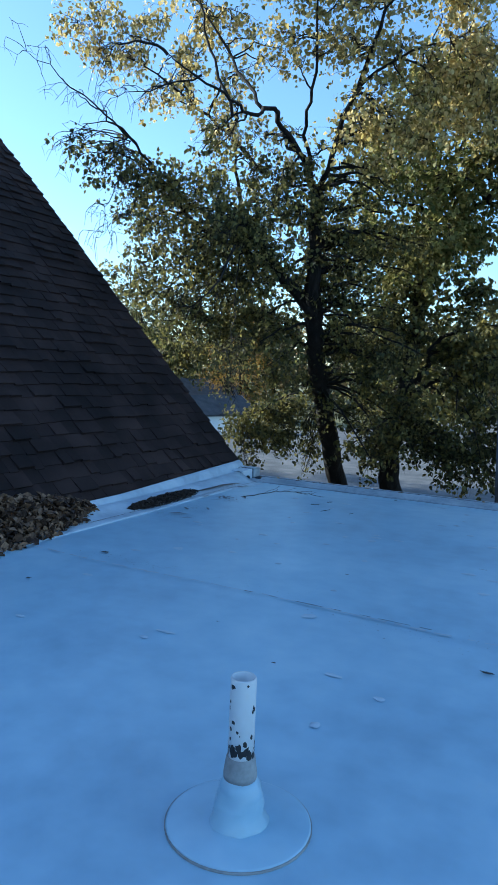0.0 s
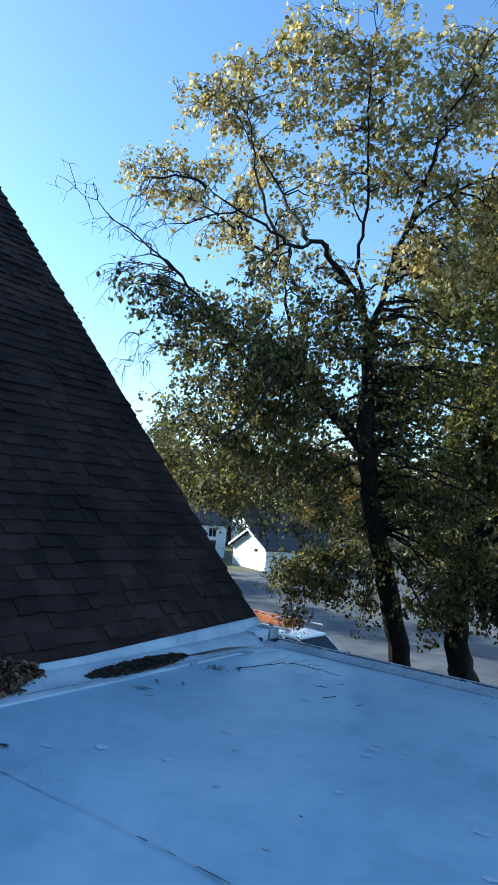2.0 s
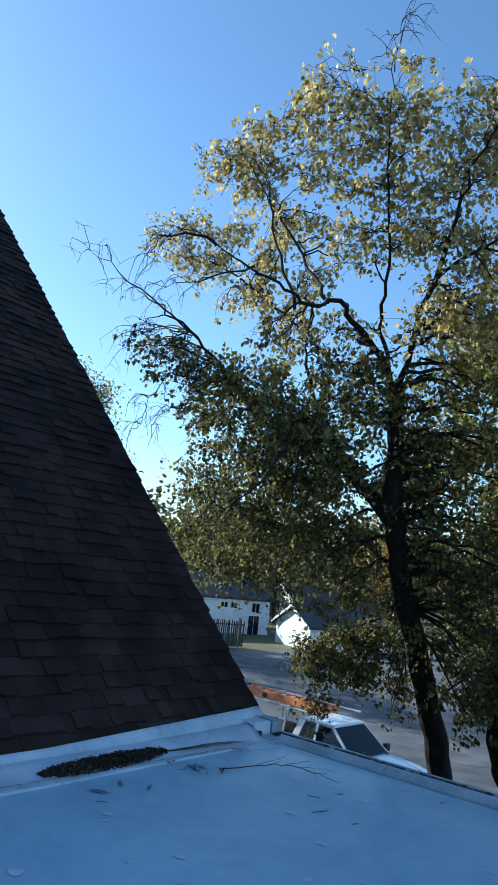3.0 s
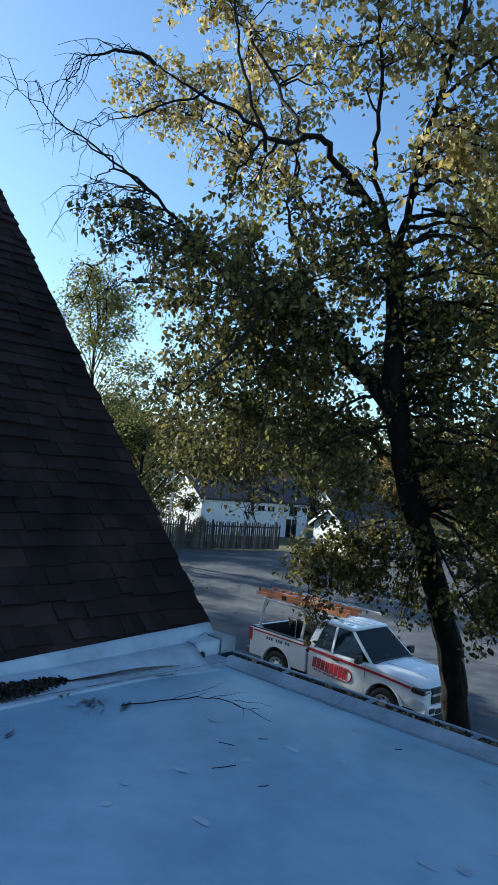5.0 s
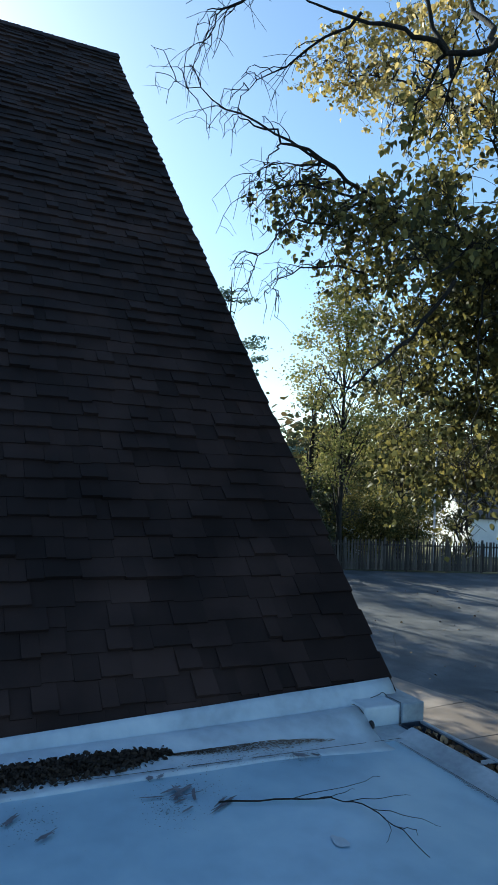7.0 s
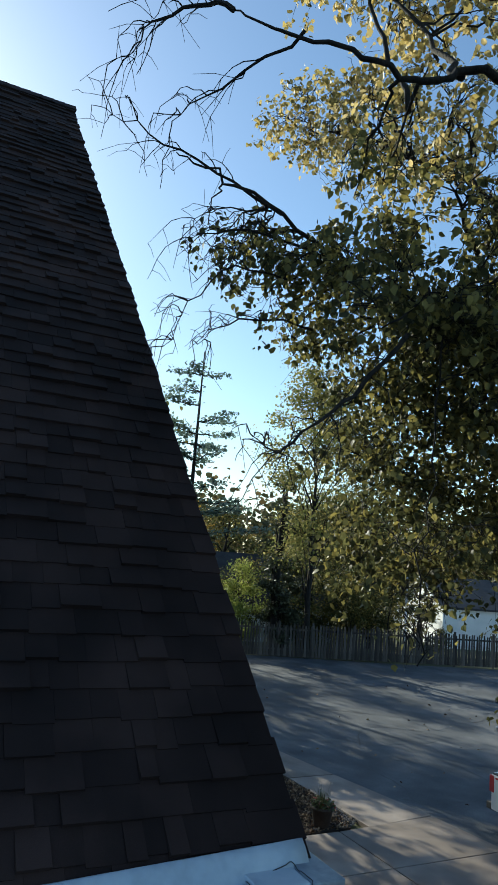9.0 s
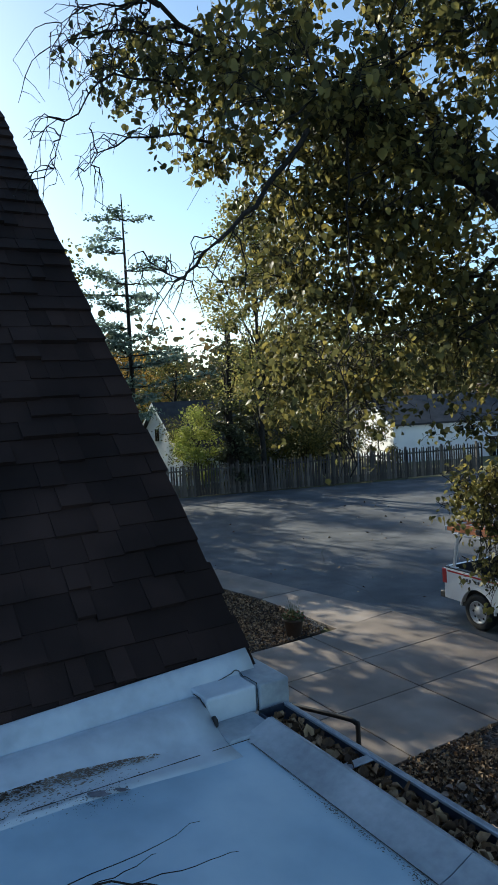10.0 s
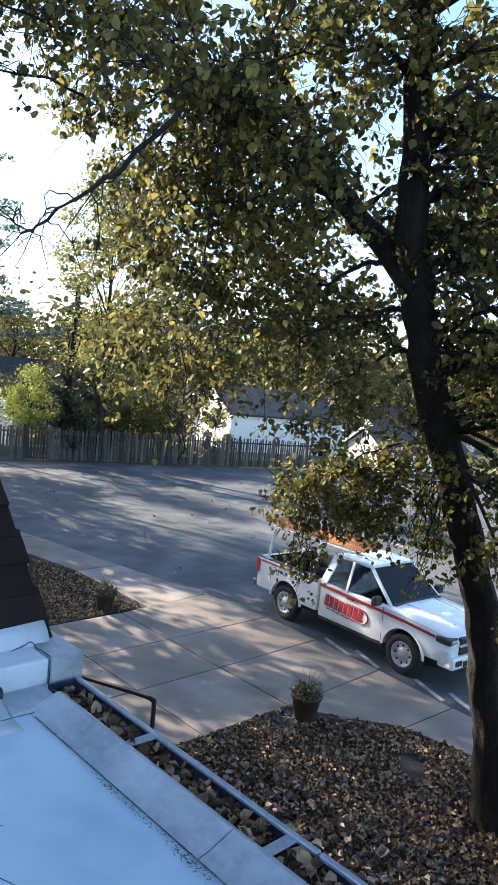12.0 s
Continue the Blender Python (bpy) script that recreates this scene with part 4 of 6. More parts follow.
# ---- trees ----
def tree(name, label, trunk, trunk_r, limbs, clumps, seed, leaf, per, leaf_mat, bare=()):
    """Trunk and limbs as tapered tubes, branchlets reaching into each clump, leaves hung on them.
    clumps: (list of (x, y, z, radius), material, leaves per cubic metre factor)."""
    r = random.Random(seed)
    t = thing(name, label, "tree", pose(*trunk[0]))
    inv = Vector(trunk[0])

    def loc(pts):
        return [Vector(p) - inv for p in pts]
    line = smooth_line(loc(trunk), 5, trunk_r * 0.08, r)
    v, q = [], []
    n = len(line)
    seg = 40
    fine = smooth_line(line, 4)
    tube_data(fine, [trunk_r * (1 + 0.3 * max(0.0, 1 - i / 14)) * (1 - 0.58 * i / (len(fine) - 1)) for i in range(len(fine))], seg, v, q)
    for i, p in enumerate(v[:len(fine) * seg]):
        a, c = 2 * math.pi * (i % seg) / seg, fine[i // seg]
        ridge = abs(noise.noise((5.5 * math.cos(a), 5.5 * math.sin(a), c.z * 1.1))) + 0.5 * abs(noise.noise((12 * math.cos(a), 12 * math.sin(a), c.z * 4)))
        v[i] = c + (p - c) * (1.06 - 0.2 * ridge + 0.05 * noise.noise((math.cos(a), math.sin(a), c.z * 0.8)))
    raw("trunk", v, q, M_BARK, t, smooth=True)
    nodes = [(p, trunk_r * 0.5) for p in line[n // 2:]]
    for pts, rad in limbs:
        ln = smooth_line(loc(pts), 5, 0.02, r)
        m = len(ln)
        v, q = [], []
        tube_data(ln, [max(0.72 * rad * (1 - 0.9 * i / (m - 1)), 0.005) for i in range(m)], 8, v, q)
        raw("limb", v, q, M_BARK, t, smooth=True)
        nodes += [(p, max(0.72 * rad * (1 - 0.9 * i / (m - 1)), 0.005)) for i, p in enumerate(ln) if i > 1]
    v, q = [], []
    for pts, rad in bare:
        ln = smooth_line(loc(pts), 4, 0.015, r)
        m = len(ln)
        tube_data(ln, [max(rad * (1 - 0.9 * i / (m - 1)), 0.003) for i in range(m)], 5, v, q)
        for i in range(2, m):
            for _ in range(r.choice((1, 1, 2))):
                d = (ln[i] - ln[i - 1]).normalized() + Vector((r.gauss(0, 0.8), r.gauss(0, 0.8), r.gauss(-0.25, 0.6)))
                e = ln[i] + d.normalized() * r.uniform(0.14, 0.48)
                mid = (ln[i] + e) / 2 + Vector((r.gauss(0, 0.03), r.gauss(0, 0.03), 0.04))
                tw = smooth_line([ln[i], mid, e - Vector((0, 0, 0.08))], 3, 0.008, r)
                tube_data(tw, [0.005 - 0.003 * k / (len(tw) - 1) for k in range(len(tw))], 4, v, q)
                for _k in range(2):
                    s0 = tw[r.randrange(2, len(tw))]
                    e2 = s0 + Vector((r.gauss(0, 0.1), r.gauss(0, 0.1), r.gauss(-0.07, 0.09)))
                    tube_data([s0, (s0 + e2) / 2 + Vector((0, 0, 0.02)), e2], [0.0028, 0.0022, 0.0015], 3, v, q)
    for group, mat, dens in clumps:
        cs = []
        full = []
        for cx, cy, cz, cr in group:
            full.append((cx, cy, cz, cr))
            for _ in range(3):
                a, e_ = r.uniform(0, 6.283), r.gauss(-0.1, 0.5)
                full.append((cx + cr * 1.15 * math.cos(a), cy + cr * 1.15 * math.sin(a), cz + cr * e_, cr * r.uniform(0.35, 0.6)))
        for cx, cy, cz, cr in full:
            c = Vector((cx, cy, cz)) - inv
            near, nr = min(nodes, key=lambda k: (k[0] - c).length + max(0.0, k[0].z - c.z) * 0.3)
            mid = (near + c) / 2 + Vector((r.gauss(0, 0.08), r.gauss(0, 0.08), 0.12 * (c - near).length))
            br = smooth_line([near, mid, c], 4, 0.02, r)
            b0 = min(nr * 0.7, 0.03)
            tube_data(br, [b0 * (1 - 0.75 * k / (len(br) - 1)) for k in range(len(br))], 5, v, q)
            shoots = max(3, int(17 * cr / 0.5))
            count = int(per * dens * (cr / 0.5) ** 2.4)
            for _ in range(shoots):
                d = Vector((r.gauss(0, 1), r.gauss(0, 1), r.gauss(0.1, 0.75))).normalized()
                s0 = br[r.randrange(len(br) // 2, len(br))]
                ln_ = cr * r.uniform(0.55, 1.25)
                e = c + d * ln_
                e.z -= 0.15 * ln_
                tw = smooth_line([s0, (s0 + e) / 2 + Vector((r.gauss(0, 0.06), r.gauss(0, 0.06), 0.08)), e], 3, 0.012, r)
                tube_data(tw, [0.0045 - 0.003 * k / (len(tw) - 1) for k in range(len(tw))], 4, v, q)
                each = max(1, count // shoots)
                knots = []
                for _k in range(max(1, each // 6)):
                    k = min(len(tw) - 1, int(len(tw) * r.uniform(0.3, 1.0)))
                    e2 = tw[k] + Vector((r.gauss(0, 0.1), r.gauss(0, 0.1), r.gauss(-0.02, 0.09)))
                    if r.random() < 0.5:
                        tube_data([tw[k], (tw[k] + e2) / 2 + Vector((0, 0, 0.015)), e2], [0.003, 0.0024, 0.0016], 3, v, q)
                    knots.append(e2)
                for _k in range(each):
                    p = knots[_k % len(knots)]
                    cs.append(p + Vector((r.gauss(0, 0.036), r.gauss(0, 0.036), r.gauss(-0.025, 0.042))))
        vv, qq = lobed_leaves(cs, leaf, seed + len(cs), 0.7)
        quads_mesh("crown", vv, qq, mat, t)
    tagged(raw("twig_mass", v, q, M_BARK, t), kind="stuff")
    return t


CLUMPS_LEFT = [(-7.2, 8.0, 4.15, 0.2), (-6.6, 8.0, 3.9, 0.36), (-6.1, 8.1, 3.5, 0.45), (-6.1, 8.6, 3.8, 0.46), (-5.7, 9.0, 3.5, 0.7), (-6.2, 8.7, 3.1, 0.42), (-6.0, 9.4, 2.8, 0.7), (-4.7, 8.9, 3.8, 0.65), (-5.2, 9.4, 3.2, 0.8), (-4.5, 9.3, 3.7, 0.55)]
CLUMPS_MID = [(-7.2, 9.8, 2.5, 0.42), (-6.3, 10.0, 2.1, 0.7), (-5.5, 10.2, 2.4, 0.7), (-5.0, 10.5, 1.9, 0.5), (-8.0, 10.2, 1.8, 0.36), (-8.3, 10.4, 2.8, 0.26), (-7.0, 10.4, 1.3, 0.5), (-6.2, 10.8, 1.6, 0.6), (-5.4, 11, 1.1, 0.45)]
CLUMPS_LOW = [(-6.1, 11.0, 0.1, 0.2), (-6.0, 11.3, 0.3, 0.26), (-5.9, 11.1, -0.2, 0.18), (-5.8, 11.5, 0.05, 0.26), (-5.7, 11.8, 0.3, 0.28), (-5.85, 11.1, -0.5, 0.15), (-5.6, 11.7, -0.15, 0.2), (-5.4, 12.0, 0.1, 0.24), (-5.4, 12.1, -0.3, 0.18), (-5.2, 12.4, -0.2, 0.22), (-5.1, 12.3, -0.6, 0.12), (-5.8, 11.1, -0.75, 0.11), (-5.6, 12.0, 0.4, 0.26), (-5.4, 12.3, 0.4, 0.26)]
CLUMPS_INNER = [(-4.4, 10.6, 2.7, 0.6), (-3.9, 10.3, 3.1, 0.5), (-4.0, 11.0, 1.6, 0.5), (-4.9, 11.3, 0.9, 0.4), (-4.2, 11.6, 0.5, 0.35), (-3.7, 9.9, 3.5, 0.45), (-3.6, 10.5, 2.2, 0.55), (-5.4, 9.2, 2.4, 0.6), (-4.9, 8.7, 2.9, 0.5), (-4.7, 8.2, 3.2, 0.45), (-5.6, 8.4, 3.6, 0.5), (-5.0, 9.8, 1.6, 0.5), (-4.4, 9.3, 2.7, 0.45), (-3.3, 10.9, 1.4, 0.55), (-3.0, 11.2, 0.7, 0.5), (-3.4, 11.4, 0.0, 0.4), (-3.2, 10.3, 3.0, 0.5)]
CLUMPS_TOP = [(-8.1, 8.9, 6.4, 0.3), (-7.5, 9.1, 6.5, 0.3), (-7.7, 9.3, 6.0, 0.3), (-7.1, 9.3, 5.8, 0.3), (-6.8, 9.2, 6.3, 0.3), (-6.3, 8.3, 6.7, 0.3), (-5.9, 8.3, 6.7, 0.3), (-6.0, 8.7, 6.4, 0.3), (-5.2, 8.1, 6.7, 0.3), (-5.5, 8.5, 6.5, 0.3), (-5.7, 8.9, 6.0, 0.3), (-6.0, 9.2, 5.7, 0.3), (-5.1, 8.8, 5.8, 0.3), (-4.7, 8.5, 6.2, 0.3), (-4.5, 7.9, 6.6, 0.3), (-4.3, 7.7, 6.7, 0.3), (-6.6, 9.4, 5.3, 0.3), (-5.4, 9.4, 5.4, 0.3)]
CLUMPS_TOP2 = [(-3.8, 7.7, 6.5, 0.32), (-4.1, 8.2, 6.2, 0.32), (-3.9, 8.5, 5.8, 0.32), (-3.5, 8.1, 6.4, 0.32), (-3.5, 8.4, 6.0, 0.32), (-3.4, 8.6, 5.6, 0.32), (-3.1, 8.1, 6.4, 0.32), (-4.2, 8.8, 5.4, 0.32), (-3.7, 8.9, 5.3, 0.32), (-3.2, 8.9, 5.2, 0.32), (-3.1, 9.0, 4.6, 0.32), (-3.2, 8.9, 4.2, 0.32)]
CLUMPS_TOP3 = [(-2.8, 8.7, 5.7, 0.36), (-2.3, 8.4, 6.2, 0.36), (-2.6, 8.4, 6.0, 0.36), (-2.3, 8.8, 5.8, 0.36), (-2.0, 9.1, 5.7, 0.36), (-1.8, 8.8, 6.0, 0.36), (-2.8, 9.1, 5.2, 0.36), (-2.3, 9.4, 5.3, 0.36), (-1.9, 9.7, 5.3, 0.36), (-2.0, 9.9, 4.9, 0.36), (-2.5, 9.6, 4.8, 0.36), (-2.8, 9.4, 4.3, 0.36), (-2.2, 10.0, 4.5, 0.36), (-1.8, 10.3, 4.4, 0.36)]
CLUMPS_LOWER = [(-4.0, 9.8, 3.6, 0.32), (-3.9, 10.2, 3.2, 0.34), (-4.0, 10.0, 3.0, 0.3), (-3.9, 10.4, 2.8, 0.36), (-4.1, 10.4, 2.4, 0.34), (-4.0, 10.7, 2.3, 0.36), (-4.2, 10.9, 1.9, 0.3), (-4.3, 9.3, 3.4, 0.32), (-4.5, 9.1, 3.5, 0.34), (-4.5, 11.2, 1.5, 0.3), (-4.2, 11.3, 1.6, 0.34), (-4.85, 8.6, 1.4, 0.14), (-4.82, 8.58, 1.1, 0.13), (-4.76, 8.52, 0.9, 0.08)]
CLUMPS_UNDER = [(-5.8, 8.7, 4.9, 0.2), (-5.5, 8.9, 4.6, 0.22), (-5.2, 9.0, 4.4, 0.24), (-4.8, 9.1, 4.4, 0.2), (-4.4, 9.1, 4.3, 0.2), (-5.8, 8.8, 5.3, 0.2), (-5.2, 9.0, 4.9, 0.2), (-4.3, 9.2, 3.9, 0.2), (-3.6, 9.9, 4.4, 0.28), (-3.4, 9.9, 4.7, 0.28), (-3.5, 10.1, 4.0, 0.28)]
LIMBS_A = [
    ([(-4.9, 9.5, 4.0), (-5.6, 9.4, 4.7), (-6.6, 9.2, 5.5), (-7.6, 9.1, 6.1)], 0.045),
    ([(-4.3, 8.3, 4.4), (-4.9, 8.5, 5.2), (-5.4, 8.4, 6.0), (-5.8, 8.3, 6.6)], 0.035),
    ([(-3.3, 9.0, 4.8), (-2.7, 9.2, 5.2), (-2.2, 9.5, 5.4), (-1.7, 9.6, 5.6)], 0.03),
    ([(-4.2, 9.84, 3.65), (-4.2, 9.5, 4.0), (-4.3, 8.8, 4.38), (-4.22, 8.4, 4.45), (-4.3, 8.0, 4.25), (-4.4, 7.6, 4.3), (-4.7, 7.2, 4.5), (-4.8, 6.9, 4.6)], 0.066),
    ([(-4.2, 9.84, 3.65), (-3.8, 9.4, 4.1), (-3.1, 8.8, 5.1), (-2.8, 8.5, 5.5), (-2.2, 8.0, 6.1)], 0.066),
    ([(-4.2, 9.6, 3.9), (-4.1, 9.2, 4.5), (-3.8, 8.7, 5.1), (-3.6, 8.2, 6.1), (-3.4, 7.8, 6.8)], 0.042),
    ([(-4.37, 10.35, 2.1), (-4.8, 10.15, 2.55), (-5.0, 9.9, 3.0), (-5.3, 9.6, 3.6), (-5.1, 9.0, 4.2)], 0.15),
    ([(-4.8, 10.15, 2.5), (-5.0, 9.8, 2.8), (-5.7, 9.4, 3.15), (-6.05, 8.9, 3.65), (-6.05, 8.0, 4.1), (-6.1, 7.4, 4.3), (-6.25, 7.1, 4.45)], 0.06),
]
LIMBS_A2 = [
    ([(-4.7, 8.2, 4.35), (-5.0, 8.1, 5.2), (-5.2, 8.0, 6.1), (-5.3, 7.9, 6.6)], 0.03),
    ([(-5.0, 9.8, 2.8), (-5.1, 9.5, 2.9), (-4.7, 8.6, 3.1), (-4.6, 8.0, 2.75)], 0.05),
    ([(-4.74, 12.0, 0.4), (-5.1, 11.9, 0.8), (-5.6, 11.6, 0.6), (-6.0, 11.2, 0.2)], 0.03),
    ([(-4.7, 8.6, 3.0), (-4.8, 8.65, 2.2), (-4.85, 8.6, 1.4), (-4.7, 8.47, 0.7)], 0.012),
    ([(-4.5, 10.9, 1.5), (-5.4, 10.7, 2.0), (-6.4, 10.4, 2.0), (-7.6, 10.1, 1.9)], 0.05),
]
BARE_A = [
    ([(-3.4, 7.85, 6.7), (-3.35, 7.75, 7.0), (-3.2, 7.7, 7.2)], 0.008),
    ([(-3.7, 8.0, 6.4), (-3.95, 7.95, 6.75), (-4.25, 7.9, 6.85)], 0.008),
    ([(-2.3, 8.05, 6.0), (-2.0, 7.95, 6.3), (-1.8, 7.9, 6.5)], 0.01),
    ([(-5.2, 8.0, 6.1), (-5.45, 7.9, 6.4), (-5.75, 7.85, 6.4)], 0.009),
    ([(-4.6, 7.3, 4.5), (-5.1, 7.0, 4.3), (-5.5, 6.8, 4.2)], 0.013),
    ([(-6.05, 8.0, 4.1), (-6.1, 7.4, 4.3), (-6.35, 6.9, 4.6), (-6.7, 6.6, 4.9)], 0.016),
    ([(-4.8, 6.9, 4.6), (-5.0, 6.7, 4.7), (-5.2, 6.5, 4.6), (-5.3, 6.4, 4.4)], 0.02),
    ([(-6.1, 8.3, 3.9), (-6.2, 7.6, 3.9), (-6.4, 7.3, 3.8)], 0.015),
    ([(-6.1, 8.2, 3.6), (-6.0, 7.6, 3.5), (-5.85, 7.2, 3.1), (-5.8, 7.0, 2.7)], 0.011),
    ([(-6.05, 7.9, 4.1), (-6.5, 7.6, 4.2), (-6.8, 7.4, 4.1)], 0.01),
    ([(-6.1, 8.4, 3.2), (-6.0, 7.7, 3.1), (-5.9, 7.3, 2.8)], 0.013),
    ([(-4.6, 8.2, 2.75), (-4.55, 7.8, 2.3), (-4.6, 7.5, 2.0), (-4.8, 7.4, 1.9), (-4.85, 7.3, 2.0)], 0.018),
]
tree("maple_tree", "leaning tree with dark bark and green to yellow autumn leaves",
     [(-4.85, 14.1, G), (-4.86, 13.5, -2.2), (-4.82, 12.8, -0.7), (-4.74, 12.0, 0.33), (-4.55, 11.0, 1.4), (-4.35, 10.3, 2.2), (-4.25, 10.0, 2.9), (-4.2, 9.84, 3.69)], 0.21,
     LIMBS_A + LIMBS_A2, [(CLUMPS_LEFT, M_LEAF, 0.65), (CLUMPS_MID, M_LEAF, 1.25), (CLUMPS_LOW, M_LEAF, 2.8), (CLUMPS_LOWER, M_LEAF, 0.9), (CLUMPS_INNER, M_LEAF, 0.78), (CLUMPS_TOP, M_LEAF_GOLD, 1.3), (CLUMPS_TOP2, M_LEAF_GOLD, 1.2), (CLUMPS_UNDER, M_LEAF_GOLD, 1.2), (CLUMPS_TOP3, M_LEAF_GOLD, 1.3)], 71, 0.056, 690, M_LEAF, BARE_A)

# Upper clumps wear the paler leaf colour in place of sunlight on them.
CLUMPS_R_LIT = [(-3.8, 11.3, 4.5, 0.7), (-3.1, 11.0, 5.0, 0.7), (-2.4, 10.8, 5.4, 0.7), (-2.9, 11.5, 4.0, 0.8), (-2.1, 11.2, 4.5, 0.8), (-4.0, 11.8, 3.4, 0.7), (-3.2, 12, 3.0, 0.8), (-2.3, 11.8, 3.3, 0.8), (-1.2, 11.2, 4.2, 0.9), (-0.6, 11.0, 5.2, 0.9), (-1.4, 12.2, 5.6, 0.9), (0.2, 11.8, 3.6, 0.9)]
CLUMPS_R2 = [(-3.7, 12.2, 2.1, 0.7), (-2.5, 12.2, 2.5, 0.6), (-4.1, 12.2, 1.7, 0.5), (-4.0, 12.3, 0.8, 0.5), (-3.2, 12.0, 0.0, 0.5), (-2.5, 11.8, -0.2, 0.45), (-2.0, 11.8, -0.3, 0.45), (-3.9, 12, -0.3, 0.4), (-2.4, 12.3, 0.6, 0.4), (-1.2, 11.9, 2.2, 0.7), (-0.4, 11.6, 1.0, 0.7), (-1.0, 11.6, -0.2, 0.6), (0.6, 11.6, 2.2, 0.8), (-3.3, 12.9, 0.3, 0.7), (-2.2, 12.8, 1.2, 0.7), (-1.6, 12.6, 0.2, 0.7), (-2.9, 13.0, 1.6, 0.7)]
tree("shade_tree", "broad dark-barked tree with dense green leaves",
     [(-3.6, 14.2, G), (-3.7, 13.6, -2.0), (-3.75, 12.9, -0.9), (-3.75, 12.7, 0.0), (-3.6, 12.6, 0.7), (-3.4, 12.6, 1.9), (-3.2, 12.4, 3.0), (-3.0, 12.0, 4.2)], 0.23,
     [([(-3.55, 12.6, 0.9), (-3.2, 12.5, 1.2), (-3.0, 12.5, 1.7), (-2.6, 12.5, 1.95), (-1.6, 12.3, 2.1), (-0.6, 12.0, 2.4)], 0.09),
      ([(-3.5, 12.6, 0.8), (-2.7, 12.5, 1.25), (-2.0, 12.4, 1.5), (-1.0, 12.0, 1.4)], 0.07),
      ([(-3.2, 12.4, 3.0), (-2.4, 11.8, 3.8), (-1.4, 11.4, 4.6), (-0.8, 11.2, 5.4)], 0.08)],
     [(CLUMPS_R_LIT, M_LEAF_LIGHT, 1.1), (CLUMPS_R2, M_LEAF, 1.4)], 81, 0.07, 580, M_LEAF)


def far_tree(name, label, x, y, h, w, seed, mat, leaf=0.22, n=2600, bole=0.3, crown_lo=0.25, lumps=16, z0=G):
    """A whole tree further off: forked trunk, limbs to each lump of the crown, and loose leaves with gaps."""
    r = random.Random(seed)
    t = thing(name, label, "tree", pose(x, y, z0))
    v, q = [], []
    top = Vector((r.gauss(0, 0.03) * h, r.gauss(0, 0.03) * h, h * 0.9))
    line = smooth_line([(0, 0, 0), (r.gauss(0, 0.15), r.gauss(0, 0.15), h * 0.4), top], 5, 0.04, r)
    tube_data(line, [bole * (1 - 0.85 * i / (len(line) - 1)) for i in range(len(line))], 8, v, q)
    raw("trunk", v, q, M_BARK, t, smooth=True)
    v, q, cs = [], [], []
    for k in range(lumps):
        a = r.uniform(0, 6.283)
        f = r.uniform(crown_lo, 1.0)
        rad = w * (0.35 + 0.65 * math.sin(math.pi * min(1, 0.12 + 0.83 * (f - crown_lo) / (1 - crown_lo)))) * r.uniform(0.35, 1.0)
        c = Vector((rad * math.cos(a), rad * math.sin(a), h * f))
        s0 = line[min(len(line) - 1, max(2, int((f - 0.12) * len(line))))]
        br = smooth_line([s0, (s0 + c) / 2 + Vector((0, 0, 0.05 * h)), c], 3, 0.05, r)
        tube_data(br, [bole * 0.2 * (1 - 0.8 * i / (len(br) - 1)) for i in range(len(br))], 5, v, q)
        cr = w * r.uniform(0.22, 0.38)
        for _ in range(n // lumps):
            d = Vector((r.gauss(0, 1), r.gauss(0, 1), r.gauss(0, 0.7)))
            cs.append(c + d * cr * 0.6)
    tagged(raw("twig_mass", v, q, M_BARK, t), kind="stuff")
    vv, qq = leaf_cards(cs, leaf, seed, 0.3)
    quads_mesh("crown", vv, qq, mat, t)
    return t


def pine_tree(x, y, h, seed):
    r = random.Random(seed)
    t = thing("pine_tree", "tall thin pine with sparse layered branches", "tree", pose(x, y, G))
    v, q = [], []
    tube_data([(0, 0, 0), (0.05, 0, h * 0.5), (0, 0.05, h)], [0.15, 0.09, 0.02], 8, v, q)
    raw("trunk", v, q, M_BARK, t, smooth=True)
    v, q, cs = [], [], []
    z = h * 0.3
    while z < h * 0.98:
        for k in range(r.randrange(2, 5)):
            a = r.uniform(0, 6.28)
            ln = (0.5 + 3.2 * (1 - z / h) ** 0.6) * r.uniform(0.6, 1.1)
            e = Vector((ln * math.cos(a), ln * math.sin(a), z + 0.12 * ln))
            br = smooth_line([(0, 0, z), e * 0.5 + Vector((0, 0, z * 0.5 - 0.05)), e], 3, 0.03, r)
            tube_data(br, [0.035 * (1 - 0.8 * i / (len(br) - 1)) for i in range(len(br))], 4, v, q)
            for _ in range(int(80 * ln)):
                p = br[min(len(br) - 1, int(len(br) * r.uniform(0.35, 1.0)))]
                cs.append(p + Vector((r.gauss(0, 0.2), r.gauss(0, 0.2), r.gauss(0.03, 0.06))))
        z += h * r.uniform(0.035, 0.06)
    tagged(raw("twig_mass", v, q, M_BARK, t), kind="stuff")
    vv, qq = leaf_cards(cs, 0.12, seed, 0.0)
    quads_mesh("needles", vv, qq, M_LEAF_PINE, t)


